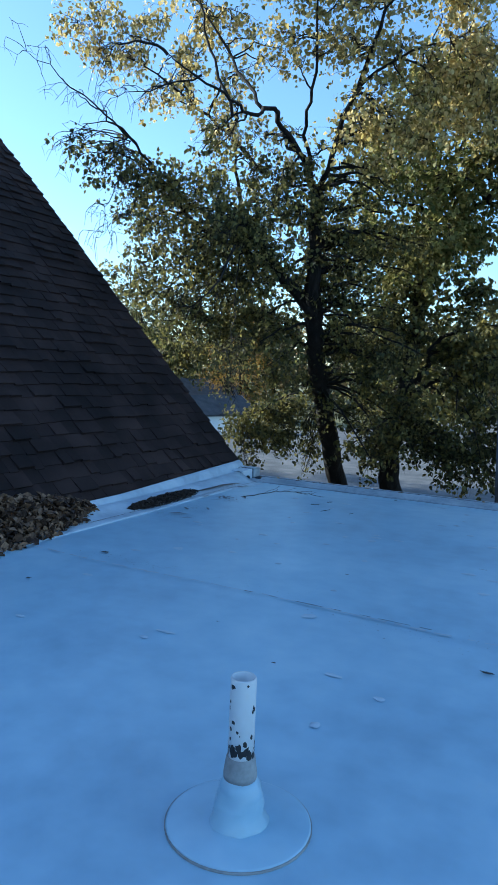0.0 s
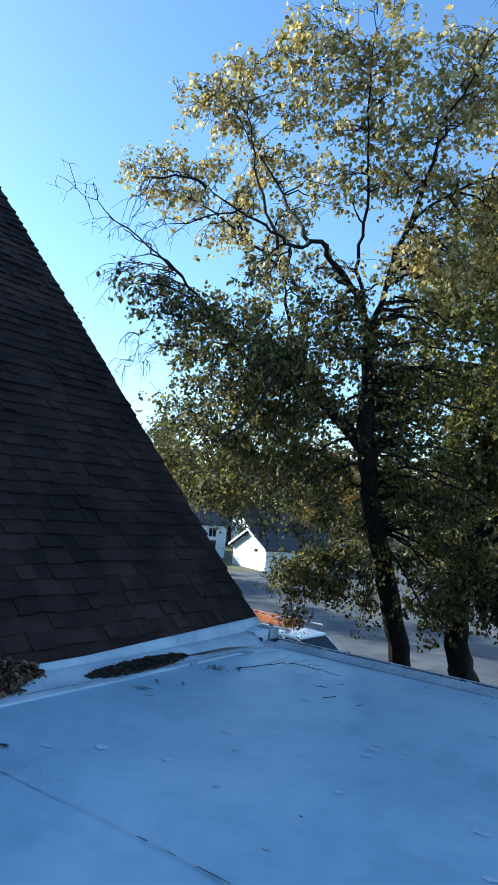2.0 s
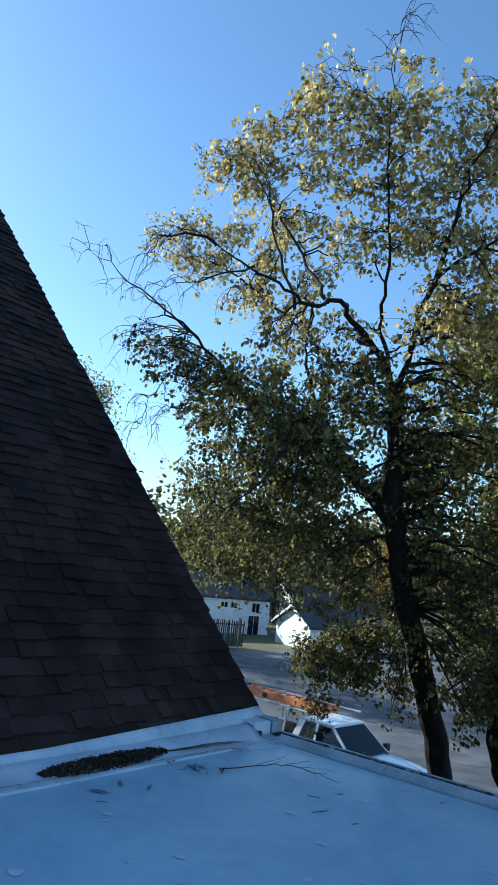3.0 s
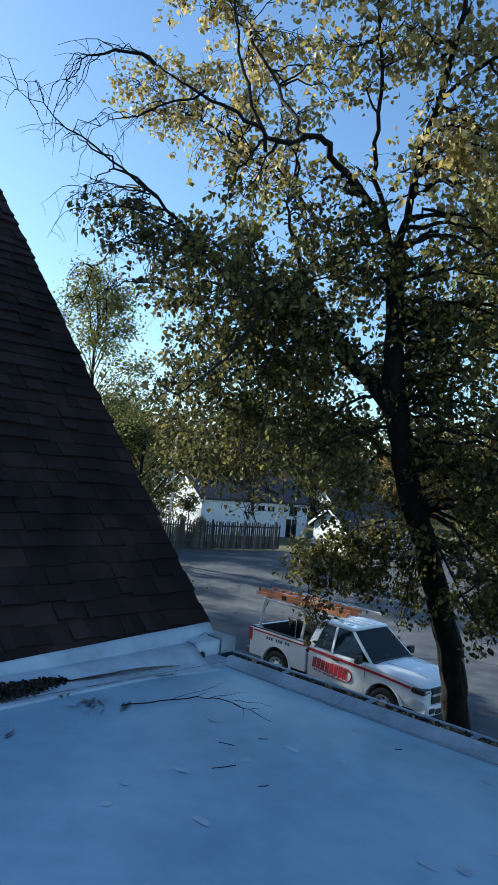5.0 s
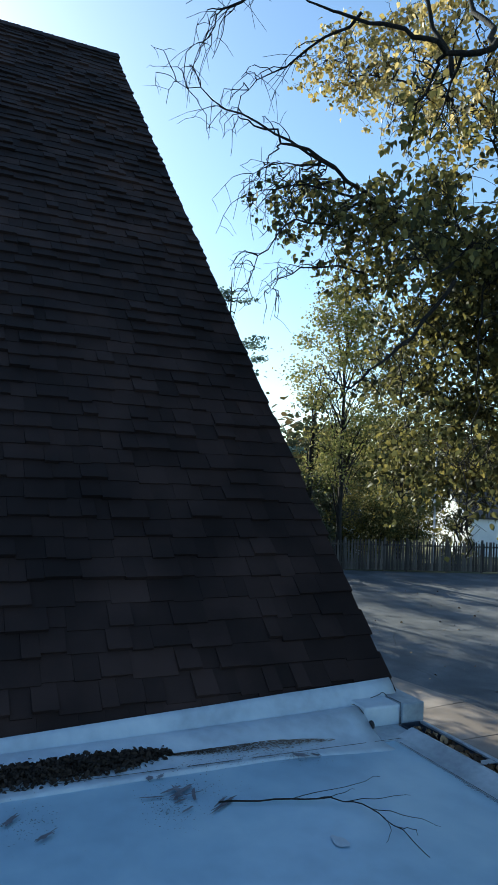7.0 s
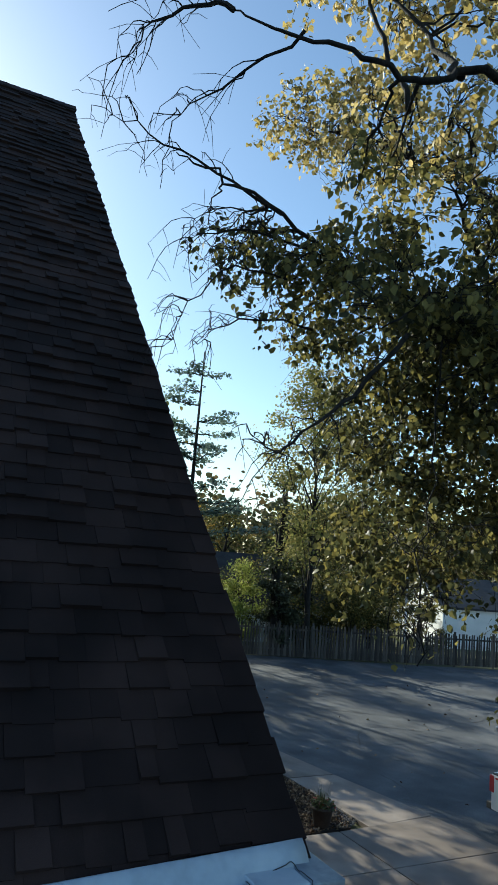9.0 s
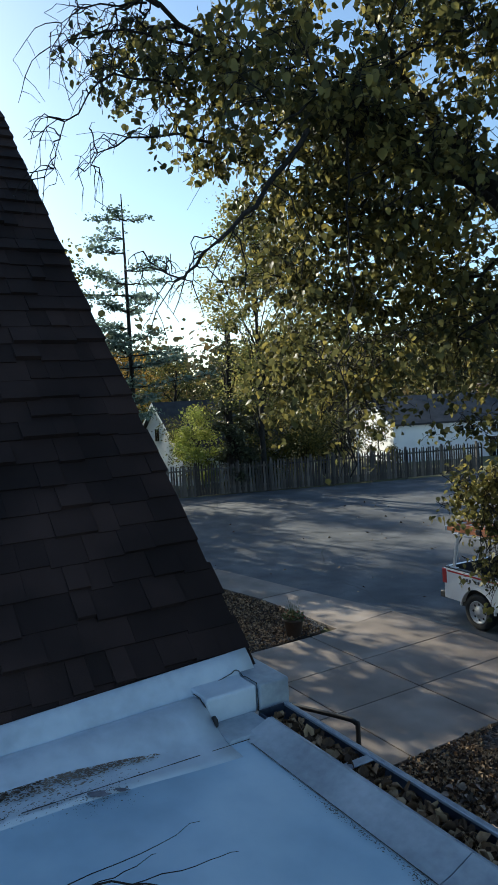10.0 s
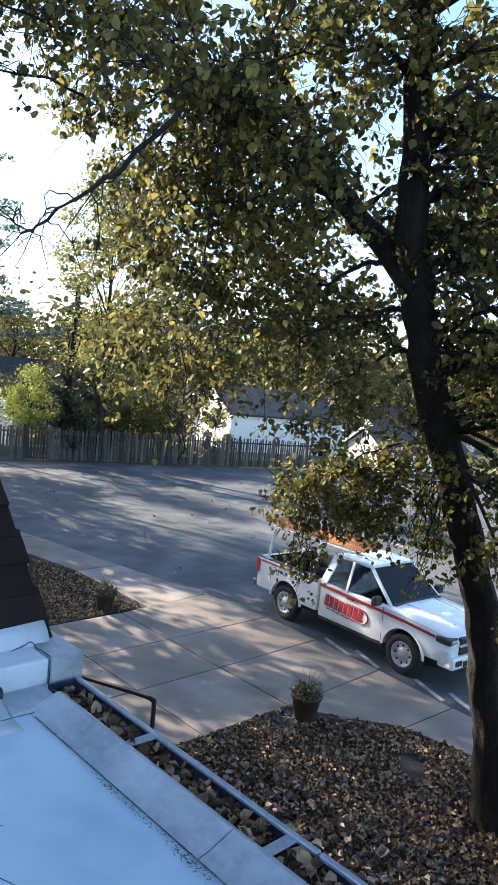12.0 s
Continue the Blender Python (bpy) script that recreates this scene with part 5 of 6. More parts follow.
pine_tree(-27.0, 15.9, 13.2, 91)
far_tree("yellow_tree", "tall slender tree with thin yellow-green leaves by the fence", -34.5, 26.5, 15.5, 3.0, 92, M_LEAF_LIGHT, 0.14, 14000, 0.2, 0.35, 46)
far_tree("ivy_tree", "dark ivy-wrapped trunk with sparse leaves", -35.5, 25.0, 9.5, 1.3, 93, M_LEAF_DARK, 0.13, 5000, 0.4, 0.12, 22)
for i, (x, y, h, w, mat) in enumerate(((-40, 30, 8.6, 3.2, M_LEAF_FAR), (-38.5, 33.5, 7.8, 2.8, M_LEAF_FAR), (-49, 35, 9.5, 3.5, M_LEAF_FAR), (-47.5, 27, 8.2, 3.0, M_LEAF_FAR), (-56, 27, 9.5, 3.8, M_LEAF_ORANGE), (-54, 20, 9.5, 3.5, M_LEAF_ORANGE), (-52, 58, 12, 4.2, M_LEAF_FAR), (-44, 60, 11, 3.8, M_LEAF_FAR), (-55, 45, 13, 4.5, M_LEAF_FAR), (-36, 66, 11, 4, M_LEAF_ORANGE))):
    far_tree("background_tree", "leafy autumn tree behind the fence" if y < 45 else "autumn tree behind the far houses", x, y, h, w, 200 + i, mat, 0.15, 9000, 0.25, 0.12, 30)
far_tree("green_shrub", "yellow-green shrub against the fence, sunlight put into its leaf colour", -37.6, 23.6, 4.6, 1.9, 94, M_SHRUB, 0.1, 6500, 0.06, 0.1, 14)
far_tree("dark_shrub", "dark evergreen shrub against the fence", -35.6, 25.6, 3.0, 1.5, 95, M_LEAF_DARK, 0.1, 5000, 0.06, 0.1, 14)
for i, (x, y, h, w) in enumerate(((-36.4, 27.6, 4.2, 1.6), (-35.6, 30.2, 3.6, 1.5), (-35.2, 32.6, 4.4, 1.7), (-34.6, 35.0, 3.2, 1.2), (-39.0, 24.5, 5.2, 1.9), (-38.2, 29.0, 5.6, 2.0))):
    far_tree("hedge_shrub", "untrimmed green shrub growing behind the fence", x, y, h, w, 400 + i, M_LEAF_FAR, 0.1, 4200, 0.06, 0.1, 16)
# Mostly unseen trees, set where the lot's shade streaks call for casters.
for i, (x, y, h, w) in enumerate(((-26, 4, 13, 3.8), (-30, 9.5, 13, 3.6), (-33, 13.5, 12, 3.4), (-31, 1, 14, 4.2), (-26, 12, 11.5, 2.6), (-38, 11.5, 13.5, 3.2), (-42, 14, 14, 4.0), (-23, 8.5, 11, 2.4), (-50, 13.5, 18, 4.5), (-54, 17, 15.5, 4.0))):
    far_tree("side_tree", "tall leafy tree beyond the steep roof, mostly hidden, added for its shade", x, y, h, w, 300 + i, M_LEAF_FAR, 0.17, 5600 if x > -45 else 15000, 0.3, 0.18, 22)

# distant woods
g = np.random.default_rng(95)
cs = []
for k in range(420):
    a = g.uniform(radians(85), radians(185))
    d = g.uniform(85, 170)
    x, y = d * math.cos(a), d * math.sin(a)
    h = g.uniform(8, 14) + (d - 85) * 0.06
    m = 110
    rr = g.normal(0, 1, (m, 3)) * np.array([2.2, 2.2, h * 0.26]) + np.array([x, y, G + h * 0.55])
    rr[:, 2] = np.clip(rr[:, 2], G, None)
    cs.append(rr)
v, q = leaf_cards(np.concatenate(cs), 1.0, 96, 0.2)
tagged(quads_mesh("distant_woods", v, q, M_FARWOOD), "distant belt of autumn woods", "woods", kind="stuff")

# ---- fence ----
fence = thing("board_fence", "weathered grey wooden picket fence along the lot, darkened as in shade", "fence", pose(0, 0, 0))
FP = [(-38.3, 14.0), (-36.2, 20.5), (-35.6, 22.6), (-34.2, 26.6), (-33.3, 30.2), (-32.0, 34.6), (-30.75, 39.6)]
pick = part("picket_mesh_source", prism([(-0.073, -0.01), (0.073, -0.01), (0.073, 0.01), (-0.073, 0.01)], 0.04, 1.75), M_WOOD)
for v in pick.data.vertices:
    if v.co.z > 1.7:
        v.co.x *= 0.55
low = pick.data.copy()
for v in low.vertices:
    v.co.z *= 0.95
picket_meshes = (pick.data, low)
bpy.data.objects.remove(pick)
r = random.Random(77)
cnt = 0
for (xa, ya), (xb, yb) in zip(FP, FP[1:]):
    L = math.hypot(xb - xa, yb - ya)
    ang = math.degrees(math.atan2(yb - ya, xb - xa))
    n = int(L / 0.155)
    for i in range(n):
        if ya < 15 and i < 20:
            continue
        t = (i + 0.5) / n
        ob = link(new("picket", picket_meshes[r.randrange(2)]), fence)
        ob.matrix_basis = pose(xa + (xb - xa) * t, ya + (yb - ya) * t, G, r.gauss(0, 0.8), r.gauss(0, 0.8), ang + r.gauss(0, 2))
    for z in (0.4, 1.45):
        bb = box(0, L, 0.012, 0.06, z - 0.045, z + 0.045, 0.004, 1)
        part("rail", bb, M_WOOD, fence).matrix_basis = pose(xa, ya, G, 0, 0, ang)
    for k in range(int(L / 2.4) + 1):
        part("post", box(2.4 * k - 0.05, 2.4 * k + 0.05, 0.02, 0.12, -0.05, 1.85, 0.006, 1), M_WOOD, fence).matrix_basis = pose(xa, ya, G, 0, 0, ang)

lamp_post = thing("street_lamp", "slim grey street lamp post by the fence", "street lamp", pose(-34.1, 32.75, G))
part("pole", lathe([(0.09, 0), (0.07, 0.3), (0.05, 7.4)], 12), M_RIM, lamp_post)
part("head", box(-0.15, 0.35, -0.1, 0.1, 7.36, 7.5, 0.03, 2), M_STEEL, lamp_post)


# ---- houses ----
def house(name, label, x, y, z0, ang, length, depth, eave, ridge, wall_mat, roof_mat, windows=(), door=None, chimney=None, over=0.3):
    """Gabled house: local x along the ridge, the wall at local y = 0 faces the lot."""
    h = thing(name, label, "house", pose(x, y, z0, 0, 0, ang))
    b = bmesh.new()
    pr = [(0, 0), (depth, 0), (depth, eave), (depth / 2, ridge - 0.12), (0, eave)]
    ra, rb = [b.verts.new((0, yy, zz)) for yy, zz in pr], [b.verts.new((length, yy, zz)) for yy, zz in pr]
    for i in range(5):
        b.faces.new((ra[i], ra[(i + 1) % 5], rb[(i + 1) % 5], rb[i]))
    b.faces.new(ra)
    b.faces.new(list(reversed(rb)))
    bmesh.ops.recalc_face_normals(b, faces=b.faces)
    wall = part("wall", b, wall_mat, h)
    sl = (ridge - eave) / (depth / 2)
    for sgn in (0, 1):
        b = bmesh.new()
        ya, yb = (-over, depth / 2) if not sgn else (depth + over, depth / 2)
        za, zb = eave - over * sl, ridge
        vs = []
        for xx in (-over, length + over):
            vs += [b.verts.new((xx, ya, za)), b.verts.new((xx, yb, zb)), b.verts.new((xx, yb, zb + 0.14)), b.verts.new((xx, ya, za + 0.14))]
        for f_ in ((0, 1, 2, 3), (7, 6, 5, 4), (0, 4, 5, 1), (2, 6, 7, 3), (3, 7, 4, 0), (1, 5, 6, 2)):
            b.faces.new([vs[k] for k in f_])
        bmesh.ops.recalc_face_normals(b, faces=b.faces)
        part("roof_slope", b, roof_mat, h)
        for xx in (-over - 0.03, length + over + 0.002):
            b = bmesh.new()
            q4 = [b.verts.new((xx, ya, za - 0.06)), b.verts.new((xx, yb, zb - 0.06)), b.verts.new((xx, yb, zb + 0.13)), b.verts.new((xx, ya, za + 0.13))]
            q5 = [b.verts.new((xx + 0.028, p.co.y, p.co.z)) for p in q4]
            b.faces.new(q4)
            b.faces.new(list(reversed(q5)))
            for k in range(4):
                b.faces.new((q4[k], q5[k], q5[(k + 1) % 4], q4[(k + 1) % 4]))
            bmesh.ops.recalc_face_normals(b, faces=b.faces)
            part("barge_board", b, M_SIDING, h)
    for side, u, zc, w, hh in windows:
        wn_ = part("window", box(-w / 2 - 0.07, w / 2 + 0.07, -0.05, 0.02, -hh / 2 - 0.07, hh / 2 + 0.07, 0.01, 1), M_SIDING, h)
        part("pane", box(-w / 2, -0.02, -0.06, -0.03, -hh / 2, hh / 2, 0.004, 1), M_GLASSDARK, wn_)
        part("pane", box(0.02, w / 2, -0.06, -0.03, -hh / 2, hh / 2, 0.004, 1), M_GLASSDARK, wn_)
        wn_.matrix_basis = pose(u, 0, zc) if side == "front" else pose(0, u, zc, 0, 0, -90)
    if chimney:
        ch = part("chimney", box(chimney[0] - 0.35, chimney[0] + 0.35, chimney[1] - 0.3, chimney[1] + 0.3, eave, chimney[2], 0.02, 1), M_BRICK, h)
        part("chimney_cap", box(chimney[0] - 0.4, chimney[0] + 0.4, chimney[1] - 0.35, chimney[1] + 0.35, chimney[2], chimney[2] + 0.1, 0.02, 1), M_CONCRETE, ch)
    return h


# the ridge lines run with the fence, about 72 degrees from x
house("white_house", "white sided house with a dark roof behind the fence", -39.2, 40.2, -4.35, 72, 9.6, 7.5, 3.1, 4.9, M_SIDING, M_DARKROOF,
      [("front", 5.2, 2.5, 0.6, 0.4), ("front", 6.1, 2.5, 0.6, 0.4), ("front", 8.2, 2.4, 0.7, 0.7), ("front", 8.1, 0.95, 1.0, 1.6)], None, (9.2, 3.4, 5.6))
house("garage", "small white gabled garage with a dark roof", -33.3, 45.65, -4.3, 69, 7.0, 4.5, 1.9, 3.1, M_SIDING, M_DARKROOF)
bpy.data.objects["garage"].matrix_basis = pose(-32.9 + 4.5 * 0.936, 46.0 - 4.5 * 0.356, -4.3, 0, 0, 69)
house("far_house", "white gabled two-storey house with a brown roof", -43.5, 64.5, -6.5, 69, 12, 8.5, 3.6, 6.2, M_SIDING, M_BROWNROOF, [("side", 3.0, 2.6, 0.9, 1.1), ("side", 6.0, 2.6, 0.9, 1.1)])
house("gable_house", "white gabled house half hidden by trees", -46.0, 44.0, -4.6, 69, 9, 7, 2.6, 4.4, M_SIDING, M_BROWNROOF)
house("left_house", "white gabled house with a dark roof behind shrubs", -40.7, 24.3, -4.3, 92, 8, 6.6, 2.5, 5.4, M_SIDING, M_DARKROOF, [("side", 3.3, 3.4, 0.6, 0.8)])

# ---- pickup truck ----
def car_glass():
    """Clear tinted glass whose gloss rises at grazing angles."""
    m = bpy.data.materials.new("tinted_clear_glass")
    m.use_nodes = True
    n, l = m.node_tree.nodes, m.node_tree.links
    tr, gl, mx, fr = n.new("ShaderNodeBsdfTransparent"), n.new("ShaderNodeBsdfGlossy"), n.new("ShaderNodeMixShader"), n.new("ShaderNodeFresnel")
    tr.inputs[0].default_value = (0.28, 0.33, 0.36, 1)
    gl.inputs["Roughness"].default_value = 0.04
    fr.inputs["IOR"].default_value = 1.5
    l.new(fr.outputs[0], mx.inputs[0])
    l.new(tr.outputs[0], mx.inputs[1])
    l.new(gl.outputs[0], mx.inputs[2])
    l.new(mx.outputs[0], n["Material Output"].inputs["Surface"])
    return m


M_GLASS = car_glass()
M_SEAT = material("grey_seat_cloth", [(0.05, 0.05, 0.053), (0.08, 0.08, 0.083), (0.12, 0.12, 0.12)], 0.9, 8, 80, 0.2, 0.003)
M_DECAL = material("charcoal_lettering", [(0.05, 0.05, 0.06), (0.1, 0.1, 0.11)], 0.5, 5, 50, 0.0)
M_LAMP = material("headlamp_lens", [(0.1, 0.1, 0.11), (0.3, 0.3, 0.31), (0.55, 0.55, 0.56)], 0.1, 9, 40, 0.0, coat=0.8)
TRUCK_AT = pose(-9.9, 18.1, G, 0, 0, -3.2)
truck = thing("pickup_truck", "white extended-cab pickup truck with red side stripe and ladder rack", "truck", TRUCK_AT)
XR, XF = -1.63, 1.63      # axles; local x runs to the nose, the side towards the building is at negative y
ZW = 0.385


def sharpen(ob, limit=0.6):
    """Smooth faces, with edges kept where the panel turns sharply."""
    bm = bmesh.new()
    bm.from_mesh(ob.data)
    for f_ in bm.faces:
        f_.smooth = True
    for e in bm.edges:
        e.smooth = len(e.link_faces) == 2 and e.calc_face_angle(0) < limit
    bm.to_mesh(ob.data)
    bm.free()
    return ob


def side_loft(stations, name, mat, parent):
    """Body shell lofted along x from (x, sill half width, shoulder half width, sill z, shoulder z, crown)."""
    b = bmesh.new()
    rings = []
    for x, wl, wh, zl, zh, crown in stations:
        h = zh - zl
        half = [(wl - 0.1, zl), (wl - 0.02, zl + 0.03), (wl, zl + 0.12), (max(wl, wh) + 0.014, zl + 0.5 * h), (wh + 0.008, zl + 0.8 * h), (wh - 0.012, zh - 0.045), (wh - 0.06, zh - 0.008), (wh - 0.13, zh + 0.2 * crown), (wh * 0.45, zh + crown)]
        rings.append([b.verts.new((x, -w, z)) for w, z in half] + [b.verts.new((x, w, z)) for w, z in reversed(half)])
    n_ = len(rings[0])
    for a, c in zip(rings, rings[1:]):
        for i in range(n_):
            b.faces.new((a[i], a[(i + 1) % n_], c[(i + 1) % n_], c[i]))
    b.faces.new(rings[0])
    b.faces.new(list(reversed(rings[-1])))
    bmesh.ops.recalc_face_normals(b, faces=b.faces)
    return part(name, b, mat, parent)


def cut_wheel(ob, x, rad):
    """Open a wheel arch through a body panel with a cylinder difference."""
    cyl = part("cutter", lathe([(rad, -2), (rad, 2)], 40), M_BLACK)
    cyl.matrix_basis = pose(x, 0, ZW + 0.02, 90, 0, 0)
    mod = ob.modifiers.new("arch", "BOOLEAN")
    mod.operation, mod.object, mod.solver = "DIFFERENCE", cyl, "EXACT"
    bpy.context.view_layer.update()
    me = bpy.data.meshes.new_from_object(ob.evaluated_get(bpy.context.evaluated_depsgraph_get()))
    ob.modifiers.clear()
    ob.data = me
    bpy.data.objects.remove(cyl)
    if not me.materials:
        me.materials.append(M_TRUCK)


def panel_bar(name, a, c, wide, deep, mat, parent, label=""):
    """A rounded bar from a to c, wide along the truck and deep across it."""
    a, c = Vector(a), Vector(c)
    b = bmesh.new()
    u, w = Vector((wide / 2, 0, 0)), Vector((0, deep / 2, 0))
    lo, hi = [b.verts.new(a + p) for p in (-u - w, u - w, u + w, -u + w)], [b.verts.new(c + p) for p in (-u - w, u - w, u + w, -u + w)]
    b.faces.new(list(reversed(lo)))
    b.faces.new(hi)
    for i in range(4):
        b.faces.new((lo[i], lo[(i + 1) % 4], hi[(i + 1) % 4], hi[i]))
    bmesh.ops.recalc_face_normals(b, faces=b.faces)
    bevel(b, min(wide, deep) * 0.22, 2)
    return part(name, b, mat, parent, label)


def pane(pts, name="window", mat=M_GLASS, off=0.004, parent=truck, label=""):
    """A thin plate over a polygon, raised along its normal."""
    b = bmesh.new()
    p = [Vector(a) for a in pts]
    n_ = (p[1] - p[0]).cross(p[2] - p[0]).normalized()
    fr, bk = [b.verts.new(a + n_ * off) for a in p], [b.verts.new(a - n_ * 0.004) for a in p]
    k = len(p)
    b.faces.new(fr)
    b.faces.new(list(reversed(bk)))
    for i in range(k):
        b.faces.new((fr[i], bk[i], bk[(i + 1) % k], fr[(i + 1) % k]))
    bmesh.ops.recalc_face_normals(b, faces=b.faces)
    return part(name, b, mat, parent, label)


# load bed
for sg in (-1, 1):
    bed = part("bed_side", box(-2.62, -0.66, sg * 0.87 - 0.055, sg * 0.87 + 0.055, 0.5, 1.2, 0.03, 3), M_TRUCK)
    cut_wheel(bed, XR, 0.47)
    bed.parent = truck
    sharpen(bed)
    part("bed_liner", box(-2.56, -0.7, sg * 0.805 - 0.012, sg * 0.805 + 0.012, 0.66, 1.19, 0.004, 1), M_RUBBER, truck, "black ribbed bed liner")
    part("bed_rail", box(-2.6, -0.68, sg * 0.865 - 0.055, sg * 0.865 + 0.055, 1.185, 1.215, 0.012, 2), M_BLACK, truck, "black plastic cap along the bed side")
part("bed_floor", box(-2.56, -0.7, -0.8, 0.8, 0.62, 0.66), M_BLACK, truck, "dark lined load bed floor")
part("wheel_housing", box(XR - 0.47, XR + 0.47, -0.8, -0.5, 0.55, 0.92, 0.06, 2), M_BLACK, truck)
part("wheel_housing", box(XR - 0.47, XR + 0.47, 0.5, 0.8, 0.55, 0.92, 0.06, 2), M_BLACK, truck)
part("tailgate", box(-2.68, -2.6, -0.8, 0.8, 0.64, 1.2, 0.022, 3), M_TRUCK, truck)
part("tailgate_liner", box(-2.598, -2.575, -0.78, 0.78, 0.66, 1.19), M_RUBBER, truck)
part("bed_front", box(-0.72, -0.67, -0.82, 0.82, 0.5, 1.2, 0.012, 2), M_BLACK, truck)
# cab and bonnet shell
cab = side_loft([(-0.62, 0.9, 0.9, 0.4, 1.18, 0.0), (0.4, 0.905, 0.905, 0.4, 1.17, 0.0), (0.95, 0.91, 0.9, 0.4, 1.165, 0.005), (1.12, 0.92, 0.895, 0.42, 1.165, 0.03), (1.5, 0.925, 0.885, 0.46, 1.15, 0.045), (1.95, 0.92, 0.87, 0.5, 1.12, 0.05), (2.3, 0.9, 0.83, 0.5, 1.07, 0.05), (2.48, 0.87, 0.78, 0.5, 1.02, 0.04), (2.57, 0.83, 0.74, 0.5, 0.97, 0.03), (2.61, 0.79, 0.7, 0.52, 0.9, 0.02)], "cab_body", M_TRUCK, None)
cut_wheel(cab, XF, 0.475)
cab.parent = truck
sharpen(cab, 0.5)
part("engine_bay", box(XF - 0.5, XF + 0.5, -0.62, 0.62, 0.35, 0.98, 0.04, 2), M_BLACK, truck)
# greenhouse: roof, pillars, clear glass and the seats behind it
LO, HI = {"a": (1.22, 0.80, 1.15), "b": (0.1, 0.87, 1.16), "c": (-0.56, 0.87, 1.16)}, {"a": (0.5, 0.65, 1.73), "b": (0.08, 0.68, 1.755), "c": (-0.4, 0.68, 1.735)}
for sg in (-1, 1):
    for key, wide, nm in (("a", 0.075, "windscreen_pillar"), ("b", 0.07, "door_pillar"), ("c", 0.2, "rear_pillar")):
        panel_bar(nm, (LO[key][0], sg * LO[key][1], LO[key][2] - 0.03), (HI[key][0], sg * HI[key][1], HI[key][2]), wide, 0.06, M_TRUCK, truck)
    tube("roof_rail", [(-0.46, sg * 0.67, 1.735), (0.08, sg * 0.685, 1.758), (0.52, sg * 0.65, 1.735)], 0.035, M_TRUCK, truck)
    rear = [(-0.44, sg * 0.872, 1.18), (0.07, sg * 0.872, 1.18), (0.06, sg * 0.705, 1.72), (-0.31, sg * 0.705, 1.7)]
    front = [(0.13, sg * 0.872, 1.18), (1.12, sg * 0.815, 1.175), (0.5, sg * 0.675, 1.7), (0.12, sg * 0.705, 1.72)]
    for quad in (rear, front):
        pane(quad if sg < 0 else list(reversed(quad)), "side_window")
roof = box(-0.46, 0.54, -0.66, 0.66, 1.72, 1.785, 0.028, 3)
part("roof_panel", roof, M_TRUCK, truck)
for y in (-0.36, -0.12, 0.12, 0.36):
    part("roof_rib", box(-0.36, 0.4, y - 0.03, y + 0.03, 1.782, 1.793, 0.004, 1), M_TRUCK, truck)
pane([(1.2, -0.76, 1.175), (1.2, 0.76, 1.175), (0.53, 0.63, 1.725), (0.53, -0.63, 1.725)], "windscreen")
pane([(-0.53, 0.72, 1.2), (-0.53, -0.72, 1.2), (-0.41, -0.6, 1.7), (-0.41, 0.6, 1.7)], "rear_window")
part("dashboard", box(0.72, 1.12, -0.76, 0.76, 1.04, 1.19, 0.05, 3), M_BLACK, truck)
for y in (-0.38, 0.38):
    part("seat_back", box(0.0, 0.16, y - 0.25, y + 0.25, 0.8, 1.42, 0.06, 3), M_SEAT, truck)
    part("head_rest", box(0.02, 0.12, y - 0.13, y + 0.13, 1.44, 1.62, 0.04, 3), M_SEAT, truck)
part("cabin_back", box(-0.52, -0.46, -0.72, 0.72, 0.8, 1.24, 0.02, 1), M_SEAT, truck)
steer = part("steering_wheel", lathe([(0.17, -0.014), (0.187, 0.0), (0.17, 0.014), (0.153, 0.0)], 24, True), M_BLACK, truck)
steer.matrix_basis = pose(0.66, 0.38, 1.24, 0, -62, 0)
for y in (-0.42, 0.3):
    tube("wiper", [(1.2, y - 0.1, 1.185), (1.12, y + 0.2, 1.26), (1.1, y + 0.38, 1.27)], 0.009, M_BLACK, truck, 5)
part("cowl", box(1.14, 1.26, -0.74, 0.74, 1.16, 1.2, 0.012, 2), M_BLACK, truck)
for y in (-0.4, 0.4):
    tube("bonnet_crease", [(1.3, y * 1.15, 1.2), (1.9, y, 1.17), (2.35, y * 0.9, 1.115)], 0.012, M_TRUCK, truck)
